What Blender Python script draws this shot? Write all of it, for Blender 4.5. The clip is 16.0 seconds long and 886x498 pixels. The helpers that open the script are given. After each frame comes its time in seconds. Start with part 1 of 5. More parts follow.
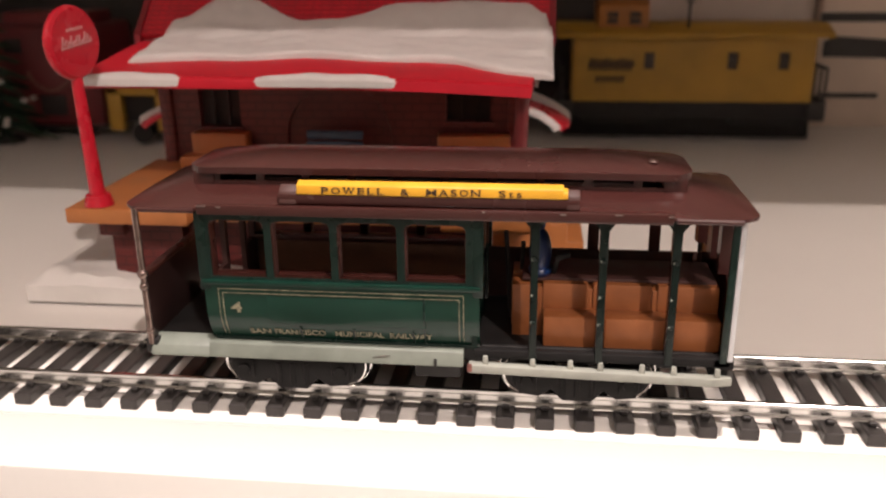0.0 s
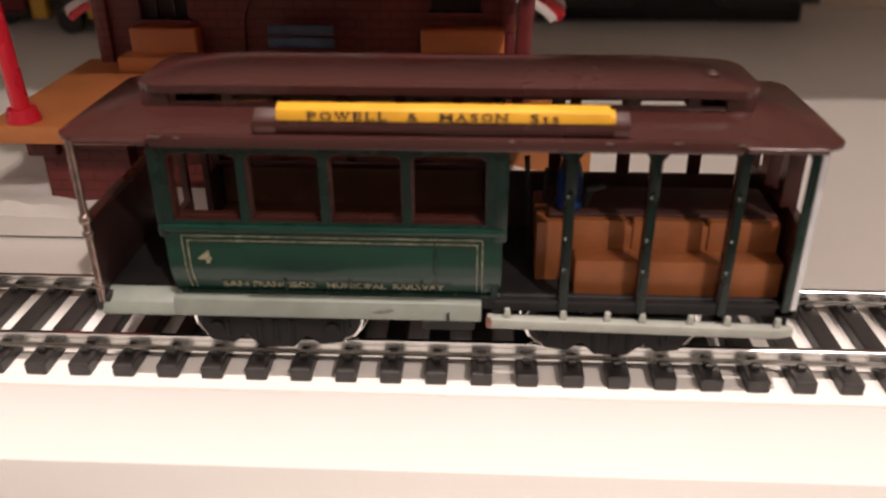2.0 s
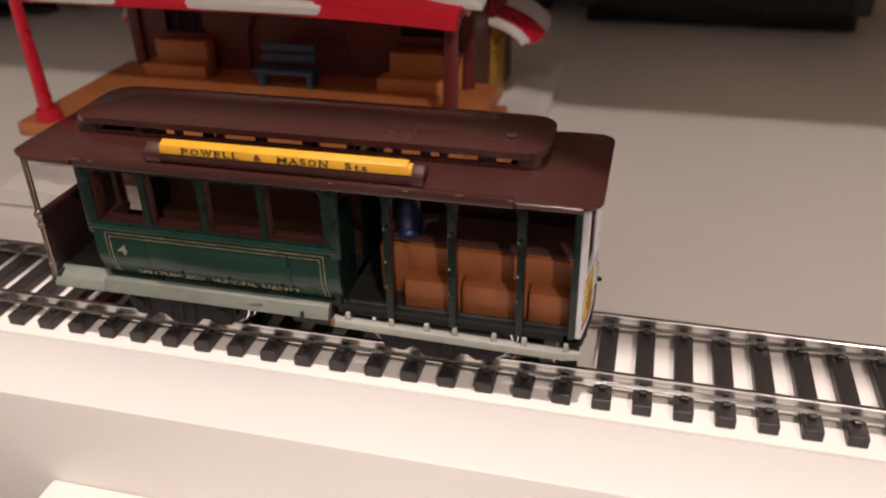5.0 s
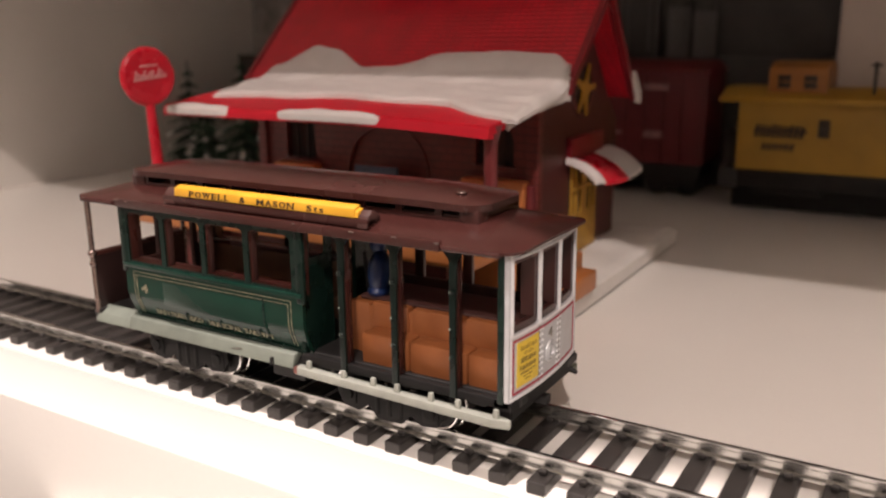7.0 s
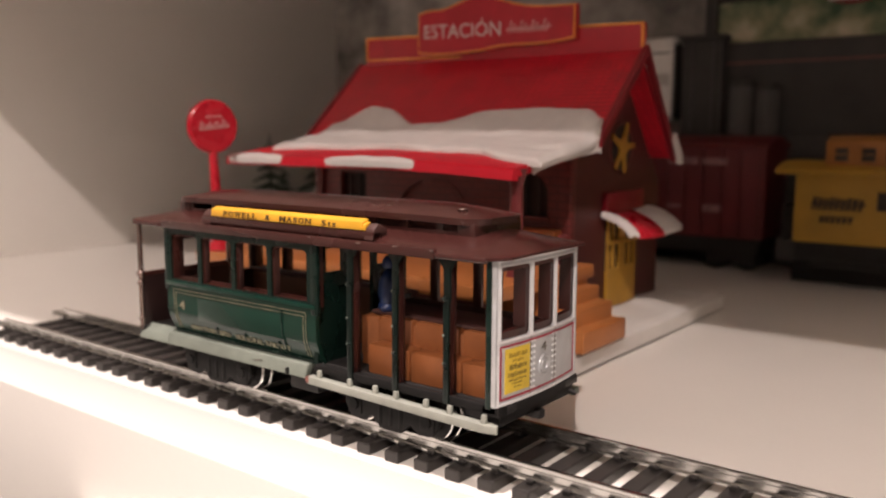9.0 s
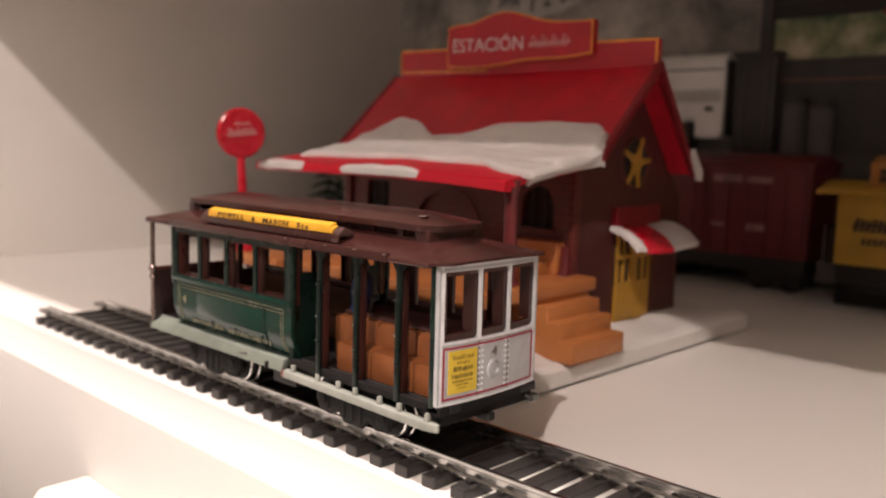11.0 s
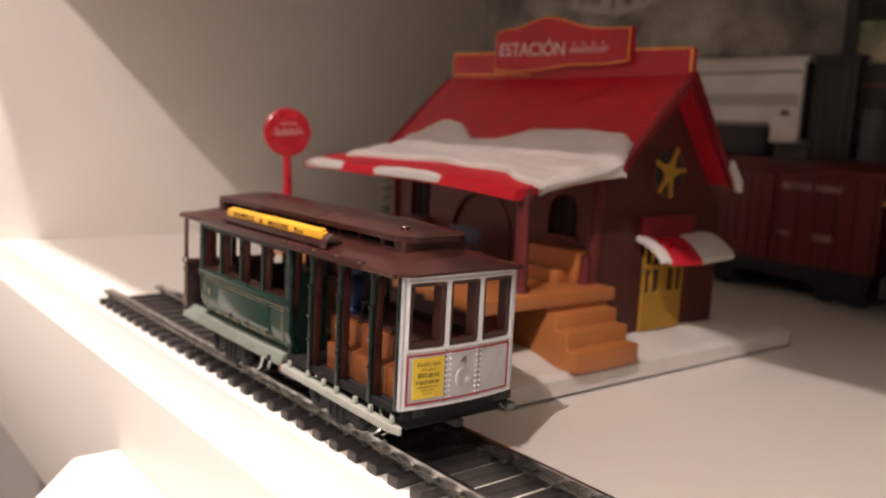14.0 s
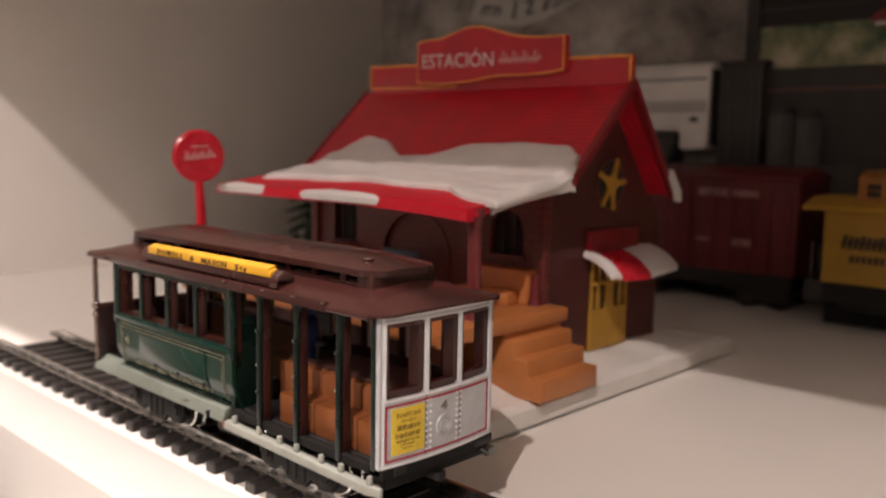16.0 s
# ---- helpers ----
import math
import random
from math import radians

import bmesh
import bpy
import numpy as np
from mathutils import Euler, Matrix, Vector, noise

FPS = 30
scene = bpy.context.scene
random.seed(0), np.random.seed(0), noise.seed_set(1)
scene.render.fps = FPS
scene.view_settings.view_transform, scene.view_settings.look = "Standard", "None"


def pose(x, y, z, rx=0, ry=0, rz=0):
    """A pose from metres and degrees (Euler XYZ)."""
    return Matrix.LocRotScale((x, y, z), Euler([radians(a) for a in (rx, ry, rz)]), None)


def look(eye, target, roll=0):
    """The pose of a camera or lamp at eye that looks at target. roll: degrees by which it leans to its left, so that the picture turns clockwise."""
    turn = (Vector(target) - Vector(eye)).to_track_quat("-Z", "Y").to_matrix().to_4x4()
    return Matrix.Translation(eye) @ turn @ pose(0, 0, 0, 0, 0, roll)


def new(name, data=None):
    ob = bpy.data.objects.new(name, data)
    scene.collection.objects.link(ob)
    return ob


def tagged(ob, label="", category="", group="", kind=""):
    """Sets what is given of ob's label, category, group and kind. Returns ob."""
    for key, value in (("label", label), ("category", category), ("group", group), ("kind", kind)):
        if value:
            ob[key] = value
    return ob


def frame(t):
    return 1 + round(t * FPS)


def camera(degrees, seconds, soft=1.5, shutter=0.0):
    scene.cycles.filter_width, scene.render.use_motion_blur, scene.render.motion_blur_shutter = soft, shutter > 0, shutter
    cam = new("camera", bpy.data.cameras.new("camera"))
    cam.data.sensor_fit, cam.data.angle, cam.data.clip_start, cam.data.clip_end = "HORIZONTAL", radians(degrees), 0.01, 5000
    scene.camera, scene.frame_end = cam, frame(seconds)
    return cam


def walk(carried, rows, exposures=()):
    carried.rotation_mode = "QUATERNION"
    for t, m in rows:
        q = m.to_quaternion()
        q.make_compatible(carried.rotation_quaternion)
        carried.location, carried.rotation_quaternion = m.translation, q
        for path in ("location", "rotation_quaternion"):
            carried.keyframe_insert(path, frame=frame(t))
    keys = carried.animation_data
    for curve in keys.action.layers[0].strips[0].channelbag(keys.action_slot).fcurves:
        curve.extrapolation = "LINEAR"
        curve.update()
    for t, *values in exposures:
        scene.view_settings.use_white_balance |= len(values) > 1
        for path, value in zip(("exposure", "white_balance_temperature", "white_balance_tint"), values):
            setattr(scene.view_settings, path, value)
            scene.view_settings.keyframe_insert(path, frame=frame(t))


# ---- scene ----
cam = camera(55.4, 16.0, soft=2.1, shutter=0.4)
cam.data.dof.use_dof = True
cam.data.dof.focus_distance = 0.145
cam.data.dof.aperture_fstop = 22.0
METRES, EYE, TILT, LEAN, TURN = 0.29, 0.0762, 0.0, 0.0, 6.6
ROWS = [
    (0.0, 0.0, 0.0, 0.0, -0.21, -19.33, 0.6),
    (0.5, -0.0178, -0.0158, 0.0129, -1.76, -19.66, 1.06),
    (1.0, -0.0323, 0.0048, 0.007, -2.88, -21.09, 1.09),
    (1.5, -0.0324, 0.0444, -0.0065, -3.68, -24.19, 0.56),
    (2.0, -0.0303, 0.0879, -0.0039, -3.92, -27.46, 0.17),
    (2.5, -0.0328, 0.1327, 0.0248, -4.16, -31.16, 0.19),
    (3.0, -0.0257, 0.1426, 0.0481, -4.05, -34.91, 0.22),
    (3.5, -0.0186, 0.1409, 0.063, -3.39, -36.53, 0.19),
    (4.0, 0.0073, 0.1097, 0.0912, -1.92, -36.81, 0.37),
    (4.5, 0.0702, 0.0463, 0.0946, 1.2, -35.07, 0.52),
    (5.0, 0.1347, 0.0309, 0.0638, 7.28, -30.04, 0.91),
    (7.5, 0.3144, 0.0271, -0.0302, 26.76, -11.88, 0.21),
    (8.0, 0.3267, 0.0199, -0.0372, 28.64, -9.98, -0.2),
    (8.5, 0.3442, 0.0165, -0.0514, 29.85, -8.68, -0.18),
    (9.0, 0.3586, 0.0193, -0.0654, 30.82, -7.68, -0.26),
    (11.5, 0.4607, 0.0545, -0.0648, 38.13, -7.24, -1.98),
    (12.0, 0.4834, 0.0638, -0.0385, 38.45, -7.52, -2.41),
    (12.5, 0.4907, 0.0728, -0.0447, 39.39, -7.23, -2.49),
    (13.0, 0.4915, 0.0913, -0.0471, 41.31, -7.35, -2.75),
    (13.5, 0.5039, 0.0958, -0.0403, 43.49, -8.05, -2.71),
    (14.0, 0.5087, 0.0858, -0.0453, 44.94, -8.12, -2.88),
    (14.5, 0.5024, 0.0816, -0.0554, 45.55, -7.44, -3.18),
    (15.0, 0.4956, 0.0841, -0.0534, 44.88, -6.48, -2.88),
    (15.5, 0.4873, 0.0832, -0.0512, 42.73, -6.23, -2.19),
    (16.0, 0.4341, 0.0951, -0.0446, 36.93, -6.89, -1.05),
]
walk(cam, [(t, pose(0, 0, EYE, TILT, LEAN, TURN) @ pose(METRES * x, METRES * y, METRES * z, 90 + pitch, roll, yaw)) for t, x, y, z, yaw, pitch, roll in ROWS],
     [(0.0, 0.1), (1.0, 0.05), (1.5, -0.15), (2.0, -0.2), (2.5, -0.45), (3.5, -0.42), (5.0, -0.43), (7.5, 0.17), (9.0, 0.14), (12.0, 0.12), (14.5, 0.15), (16.0, 0.0)])

# ---- world and lamps ----
world = bpy.data.worlds.new("world")
scene.world = world
world.use_nodes = True
world.node_tree.nodes["Background"].inputs[0].default_value = (0.9, 0.85, 0.8, 1)
world.node_tree.nodes["Background"].inputs[1].default_value = 0.02


def lamp(name, eye, target, watts, radius, colour, degrees):
    data = bpy.data.lights.new(name, "SPOT")
    data.energy, data.shadow_soft_size, data.color = watts, radius, colour
    data.spot_size, data.spot_blend = radians(degrees), 0.6
    ob = new(name, data)
    ob.matrix_world = look(eye, target)
    return ob


# two ceiling spots of the room: one from the front right, one almost overhead
lamp("ceiling_spot", (0.77, -1.28, 1.6), (0.0, 0.15, 0.0), 112, 0.022, (1.0, 0.838, 0.772), 150)
lamp("ceiling_spot", (0.02, -0.092, 1.1), (0.0, 0.05, 0.0), 68, 0.022, (1.0, 0.848, 0.80), 150)

# broad fill light added at ceiling height well behind the camera, no real lamp
fill_light = bpy.data.lights.new("ceiling_fill", "AREA")
fill_light.shape, fill_light.size, fill_light.size_y = "RECTANGLE", 2.6, 1.2
fill_light.energy, fill_light.color = 16, (1.0, 0.835, 0.79)
new("ceiling_fill", fill_light).matrix_world = look((-0.2, -1.60, 1.60), (-0.2, -1.0, 0.0))

# ---- materials ----


def material(name, colour, rough=0.5, metal=0.0, vary=0.12, scale=120.0, bump=0.05, fine=900.0, bump_mm=0.1, stain=None, coat=0.0, spec=0.5):
    """A surface with large and fine variation; scales are per metre."""
    m = bpy.data.materials.new(name)
    m.use_nodes = True
    nt = m.node_tree
    p = nt.nodes["Principled BSDF"]
    tex = nt.nodes.new("ShaderNodeTexCoord")
    big = nt.nodes.new("ShaderNodeTexNoise")
    big.inputs["Scale"].default_value, big.inputs["Detail"].default_value = scale, 5
    small = nt.nodes.new("ShaderNodeTexNoise")
    small.inputs["Scale"].default_value, small.inputs["Detail"].default_value = fine, 3
    nt.links.new(tex.outputs["Object"], big.inputs["Vector"])
    nt.links.new(tex.outputs["Object"], small.inputs["Vector"])
    ramp = nt.nodes.new("ShaderNodeValToRGB")
    c = Vector(colour)
    dark = stain if stain else tuple(c * (1 - vary * 1.6))
    ramp.color_ramp.elements[0].position, ramp.color_ramp.elements[1].position = 0.3, 0.68
    ramp.color_ramp.elements[0].color = (*dark, 1)
    ramp.color_ramp.elements[1].color = (*[min(1, v) for v in c * (1 + vary * 0.5)], 1)
    nt.links.new(big.outputs["Fac"], ramp.inputs["Fac"])
    mix = nt.nodes.new("ShaderNodeMixRGB")
    mix.blend_type = "MULTIPLY"
    mix.inputs["Fac"].default_value = vary
    nt.links.new(ramp.outputs["Color"], mix.inputs["Color1"])
    nt.links.new(small.outputs["Fac"], mix.inputs["Color2"])
    nt.links.new(mix.outputs["Color"], p.inputs["Base Color"])
    rr = nt.nodes.new("ShaderNodeMapRange")
    rr.inputs["To Min"].default_value, rr.inputs["To Max"].default_value = max(0.03, rough - 0.12), min(1, rough + 0.12)
    nt.links.new(big.outputs["Fac"], rr.inputs["Value"])
    nt.links.new(rr.outputs["Result"], p.inputs["Roughness"])
    p.inputs["Metallic"].default_value = metal
    p.inputs["Specular IOR Level"].default_value = spec
    p.inputs["Coat Weight"].default_value = coat
    b = nt.nodes.new("ShaderNodeBump")
    b.inputs["Strength"].default_value, b.inputs["Distance"].default_value = bump, bump_mm * 0.001
    nt.links.new(small.outputs["Fac"], b.inputs["Height"])
    nt.links.new(b.outputs["Normal"], p.inputs["Normal"])
    return m


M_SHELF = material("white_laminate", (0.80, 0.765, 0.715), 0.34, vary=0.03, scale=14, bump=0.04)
# front board: the same laminate, its weaker light put into a greyer colour
M_FRONT = material("toned_front_laminate", (0.715, 0.70, 0.66), 0.36, vary=0.03, scale=14, bump=0.04)
M_WALL = material("cabinet_wall", (0.85, 0.815, 0.765), 0.6, vary=0.05, scale=9, bump=0.06)
M_ROOM = material("room_paint", (0.76, 0.73, 0.69), 0.8, vary=0.05, scale=2, bump=0.05)
M_ROOMFLOOR = material("room_floor", (0.42, 0.36, 0.31), 0.5, vary=0.2, scale=6)
M_GREYDOOR = material("grey_door", (0.35, 0.34, 0.32), 0.5, vary=0.05, scale=8)
M_TIE = material("black_plastic", (0.032, 0.028, 0.026), 0.42, vary=0.25, scale=500, bump=0.2)
M_RAIL = material("nickel_rail", (0.60, 0.59, 0.565), 0.21, metal=1.0, vary=0.12, scale=160, bump=0.03)
M_BROWN = material("brown_enamel", (0.075, 0.024, 0.019), 0.29, vary=0.06, scale=90, bump=0.03, fine=500, bump_mm=0.08)
M_ROOFBROWN = material("glossy_roof_enamel", (0.048, 0.0155, 0.0132), 0.24, vary=0.05, scale=60, bump=0.02, fine=400, bump_mm=0.06)
M_BROWNIN = material("brown_inside", (0.066, 0.025, 0.020), 0.6, vary=0.2, scale=300)
M_DASH = material("near_black_brown", (0.034, 0.0165, 0.015), 0.4, vary=0.2, scale=200)
# brown with the car's inside light and shade put into it
M_INSIDE = material("baked_inside_brown", (0.17, 0.074, 0.036), 0.55, vary=0.15, scale=250)
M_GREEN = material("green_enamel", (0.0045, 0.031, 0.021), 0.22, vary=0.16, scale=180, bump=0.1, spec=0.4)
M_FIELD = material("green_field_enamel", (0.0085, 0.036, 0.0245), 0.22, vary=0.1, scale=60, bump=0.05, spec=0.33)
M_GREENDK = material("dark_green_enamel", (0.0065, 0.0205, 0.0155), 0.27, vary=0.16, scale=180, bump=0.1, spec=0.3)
M_NEARBLK = material("black_green_enamel", (0.0050, 0.0125, 0.0100), 0.3, vary=0.2, scale=200, bump=0.1, spec=0.25)
M_STEP = material("grey_green_enamel", (0.180, 0.203, 0.170), 0.5, vary=0.12, scale=220, bump=0.15)
# step enamel made paler: the light on the low footboard is in the colour
M_FOOT = material("lit_footboard_enamel", (0.34, 0.355, 0.31), 0.42, vary=0.14, scale=200, bump=0.15)
M_SEAT = material("orange_brown_plastic", (0.325, 0.110, 0.036), 0.42, vary=0.14, scale=200)
M_BLACK = material("black_enamel", (0.024, 0.0225, 0.0220), 0.5, vary=0.2, scale=300, spec=0.3)
# black enamel darkened further to hold the shade under the car
M_TRUCK = material("undercar_shade_black", (0.012, 0.0112, 0.0110), 0.6, vary=0.2, scale=300, spec=0.2)
M_SILVER = material("silver_paint", (0.585, 0.60, 0.615), 0.36, metal=0.3, vary=0.08, scale=300, bump=0.08)
M_BEAD = material("bright_silver_paint", (0.86, 0.87, 0.88), 0.35, metal=0.1, vary=0.06, scale=400)
M_POST = material("worn_brown_metal", (0.36, 0.27, 0.24), 0.22, metal=0.9, vary=0.3, scale=500)
M_CHROME = material("chrome", (0.85, 0.85, 0.83), 0.08, metal=1.0, vary=0.05, scale=300)
M_GOLD = material("gold_print", (0.38, 0.345, 0.225), 0.5, vary=0.5, scale=1500)
M_YELLOW = material("yellow_enamel", (0.72, 0.38, 0.028), 0.4, vary=0.08, scale=200)
M_POSTER = material("yellow_poster", (0.80, 0.58, 0.06), 0.5, vary=0.08, scale=500)
M_PRINT = material("dark_print", (0.05, 0.025, 0.01), 0.6, vary=0.2, scale=900)
M_FADED = material("faded_brown_print", (0.60, 0.40, 0.04), 0.6, vary=0.3, scale=1500)
M_OLIVE = material("olive_print", (0.36, 0.245, 0.03), 0.6, vary=0.3, scale=1500)
M_DULL = material("dull_metal", (0.30, 0.28, 0.25), 0.4, metal=0.8, vary=0.2, scale=900)
M_REDLINE = material("red_line", (0.42, 0.02, 0.05), 0.5, vary=0.15, scale=900)
M_BLUE = material("blue_paint", (0.008, 0.028, 0.11), 0.33, vary=0.25, scale=300)
M_RED = material("red_plastic", (0.56, 0.010, 0.028), 0.28, vary=0.10, scale=120, bump=0.08)
M_PORCHROOF = material("red_porch_paint", (0.56, 0.010, 0.026), 0.5, vary=0.08, scale=120, bump=0.08, spec=0.3)
M_DEEPRED = material("deep_red_plastic", (0.52, 0.013, 0.030), 0.40, vary=0.12, scale=150, bump=0.15)
M_BASE = material("white_base_plastic", (0.75, 0.72, 0.68), 0.4, vary=0.05, scale=90, bump=0.2, fine=420, bump_mm=0.25)
M_SNOW = material("white_snow_paint", (0.635, 0.595, 0.57), 0.42, vary=0.06, scale=100, bump=0.3, fine=500, bump_mm=0.3)
M_ORANGE = material("orange_plastic", (0.50, 0.183, 0.056), 0.42, vary=0.10, scale=110, bump=0.08)
M_DOOR = material("yellow_plastic", (0.44, 0.235, 0.03), 0.42, vary=0.10, scale=200)
M_TRIM = material("orange_line", (0.92, 0.36, 0.07), 0.5, vary=0.12, scale=300)
M_WHITE = material("white_print", (0.74, 0.65, 0.64), 0.5, vary=0.08, scale=600)
M_PINK = material("faded_print", (0.72, 0.34, 0.34), 0.5, vary=0.15, scale=700)
M_DIMPINK = material("dim_faded_print", (0.36, 0.17, 0.17), 0.6, vary=0.3, scale=400)
M_PORCHRED = material("porch_red_plastic", (0.16, 0.024, 0.026), 0.42, vary=0.12, scale=200)
M_WORNRED = material("worn_reddish", (0.26, 0.10, 0.08), 0.6, vary=0.3, scale=900)
# red with shade mixed in, for the awning board and verges
M_AWNING = material("shaded_red_plastic", (0.215, 0.007, 0.015), 0.4, vary=0.1, scale=150)
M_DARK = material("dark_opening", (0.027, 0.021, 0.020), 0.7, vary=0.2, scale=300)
M_BENCH = material("blue_bench", (0.045, 0.10, 0.18), 0.45, vary=0.2, scale=300)
M_CABOOSE = material("caboose_yellow", (0.465, 0.262, 0.028), 0.5, vary=0.12, scale=60)
M_CABWIN = material("brown_window", (0.045, 0.026, 0.012), 0.4, vary=0.3, scale=300)
M_CUPOLA = material("caboose_orange", (0.38, 0.15, 0.03), 0.5, vary=0.12, scale=60)
M_BOXCAR = material("boxcar_red", (0.145, 0.0135, 0.017), 0.5, vary=0.15, scale=60)
M_BAND = material("coach_band", (0.56, 0.54, 0.51), 0.45, vary=0.1, scale=40)
M_GREY = material("grey_coach", (0.88, 0.86, 0.83), 0.45, vary=0.10, scale=40)
M_PAPER = material("paper", (0.62, 0.60, 0.56), 0.8, vary=0.08, scale=40)
M_CARD = material("beige_card", (0.80, 0.66, 0.55), 0.7, vary=0.08, scale=30)
M_CASE = material("pinkish_case", (0.66, 0.57, 0.51), 0.5, vary=0.06, scale=40)
M_JAR = material("grey_jar", (0.085, 0.082, 0.078), 0.4, vary=0.15, scale=200)
M_BLACKGREY = material("dark_grey_plastic", (0.050, 0.046, 0.043), 0.6, vary=0.25, scale=60)
M_LEAF = material("dark_green_needles", (0.022, 0.055, 0.026), 0.7, vary=0.4, scale=300)


def brick_material(name, colour, wide=0.0036, high=0.0016, joint=0.00022, deep=0.0003, rough=0.45, fade=0.3):
    """Moulded plastic with a relief of courses."""
    m = material(name, colour, rough, vary=0.14, scale=130, bump=0.1)
    nt = m.node_tree
    p = nt.nodes["Principled BSDF"]
    tex = nt.nodes["Texture Coordinate"]
    geo = nt.nodes.new("ShaderNodeSeparateXYZ")
    nt.links.new(tex.outputs["Object"], geo.inputs[0])
    add = nt.nodes.new("ShaderNodeMath")
    nt.links.new(geo.outputs["X"], add.inputs[0])
    nt.links.new(geo.outputs["Y"], add.inputs[1])
    comb = nt.nodes.new("ShaderNodeCombineXYZ")
    nt.links.new(add.outputs[0], comb.inputs["X"])
    nt.links.new(geo.outputs["Z"], comb.inputs["Y"])
    br = nt.nodes.new("ShaderNodeTexBrick")
    br.inputs["Scale"].default_value = 1.0
    br.inputs["Brick Width"].default_value, br.inputs["Row Height"].default_value = wide, high
    br.inputs["Mortar Size"].default_value = joint
    br.inputs["Color1"].default_value = br.inputs["Color2"].default_value = (1, 1, 1, 1)
    br.inputs["Mortar"].default_value = (0, 0, 0, 1)
    nt.links.new(comb.outputs[0], br.inputs["Vector"])
    b = nt.nodes.new("ShaderNodeBump")
    b.inputs["Strength"].default_value, b.inputs["Distance"].default_value = 0.6, deep
    nt.links.new(br.outputs["Color"], b.inputs["Height"])
    nt.links.new(b.outputs["Normal"], p.inputs["Normal"])
    worn = nt.nodes.new("ShaderNodeMixRGB")
    worn.blend_type, worn.inputs["Fac"].default_value = "MULTIPLY", fade
    nt.links.new(p.inputs["Base Color"].links[0].from_socket, worn.inputs["Color1"])
    nt.links.new(br.outputs["Color"], worn.inputs["Color2"])
    nt.links.new(worn.outputs["Color"], p.inputs["Base Color"])
    return m


M_ROOF = brick_material("red_shingle_plastic", (0.66, 0.0112, 0.031), 0.0024, 0.00112, 0.00018, 0.00022, 0.38, 0.38)
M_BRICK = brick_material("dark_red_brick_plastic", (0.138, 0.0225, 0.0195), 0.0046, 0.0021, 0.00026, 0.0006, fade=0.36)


def backdrop_material():
    """Mottled grey, like a worn printed scenery sheet."""
    m = bpy.data.materials.new("mottled_backdrop")
    m.use_nodes = True
    nt = m.node_tree
    p = nt.nodes["Principled BSDF"]
    tex = nt.nodes.new("ShaderNodeTexCoord")
    n1 = nt.nodes.new("ShaderNodeTexNoise")
    n1.inputs["Scale"].default_value, n1.inputs["Detail"].default_value, n1.inputs["Roughness"].default_value = 26, 9, 0.66
    nt.links.new(tex.outputs["Object"], n1.inputs["Vector"])
    n2 = nt.nodes.new("ShaderNodeTexNoise")
    n2.inputs["Scale"].default_value, n2.inputs["Detail"].default_value = 7, 4
    nt.links.new(tex.outputs["Object"], n2.inputs["Vector"])
    r1 = nt.nodes.new("ShaderNodeValToRGB")
    r1.color_ramp.elements[0].position, r1.color_ramp.elements[1].position = 0.34, 0.70
    r1.color_ramp.elements[0].color, r1.color_ramp.elements[1].color = (0.15, 0.138, 0.128, 1), (0.76, 0.715, 0.66, 1)
    nt.links.new(n1.outputs["Fac"], r1.inputs["Fac"])
    r2 = nt.nodes.new("ShaderNodeValToRGB")
    r2.color_ramp.elements[0].position, r2.color_ramp.elements[1].position = 0.4, 0.6
    r2.color_ramp.elements[0].color, r2.color_ramp.elements[1].color = (0.5, 0.48, 0.46, 1), (1, 1, 1, 1)
    nt.links.new(n2.outputs["Fac"], r2.inputs["Fac"])
    mix = nt.nodes.new("ShaderNodeMixRGB")
    mix.blend_type, mix.inputs["Fac"].default_value = "MULTIPLY", 0.8
    nt.links.new(r1.outputs[0], mix.inputs[1])
    nt.links.new(r2.outputs[0], mix.inputs[2])
    nt.links.new(mix.outputs[0], p.inputs["Base Color"])
    p.inputs["Roughness"].default_value = 0.7
    return m


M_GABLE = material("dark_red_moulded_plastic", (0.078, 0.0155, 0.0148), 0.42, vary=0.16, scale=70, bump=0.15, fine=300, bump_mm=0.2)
M_BACK = backdrop_material()

# ---- mesh helpers; all lengths in millimetres ----
MM = 0.001


def box(x0, x1, y0, y1, z0, z1, r=0.0, seg=2):
    bm = bmesh.new()
    bmesh.ops.create_cube(bm, size=1)
    for v in bm.verts:
        v.co = Vector(((x0 + x1) / 2 + v.co.x * (x1 - x0), (y0 + y1) / 2 + v.co.y * (y1 - y0), (z0 + z1) / 2 + v.co.z * (z1 - z0)))
    if r:
        bmesh.ops.bevel(bm, geom=bm.edges[:], offset=r, segments=seg, profile=0.5, affect="EDGES")
    return bm


def merge(*bms):
    """One bmesh out of several."""
    out = bmesh.new()
    for b in bms:
        me = bpy.data.meshes.new("tmp")
        b.to_mesh(me)
        out.from_mesh(me)
        bpy.data.meshes.remove(me)
        b.free()
    return out


def moved(bm, m):
    bmesh.ops.transform(bm, matrix=m, verts=bm.verts)
    return bm


def cyl(p, q, r0, r1=None, n=16, caps=True):
    """A tapered round bar from p to q."""
    p, q = Vector(p), Vector(q)
    bm = bmesh.new()
    bmesh.ops.create_cone(bm, cap_ends=caps, segments=n, radius1=r0, radius2=r0 if r1 is None else r1, depth=(q - p).length)
    turn = (q - p).to_track_quat("Z", "Y").to_matrix().to_4x4()
    return moved(bm, Matrix.Translation((p + q) / 2) @ turn)


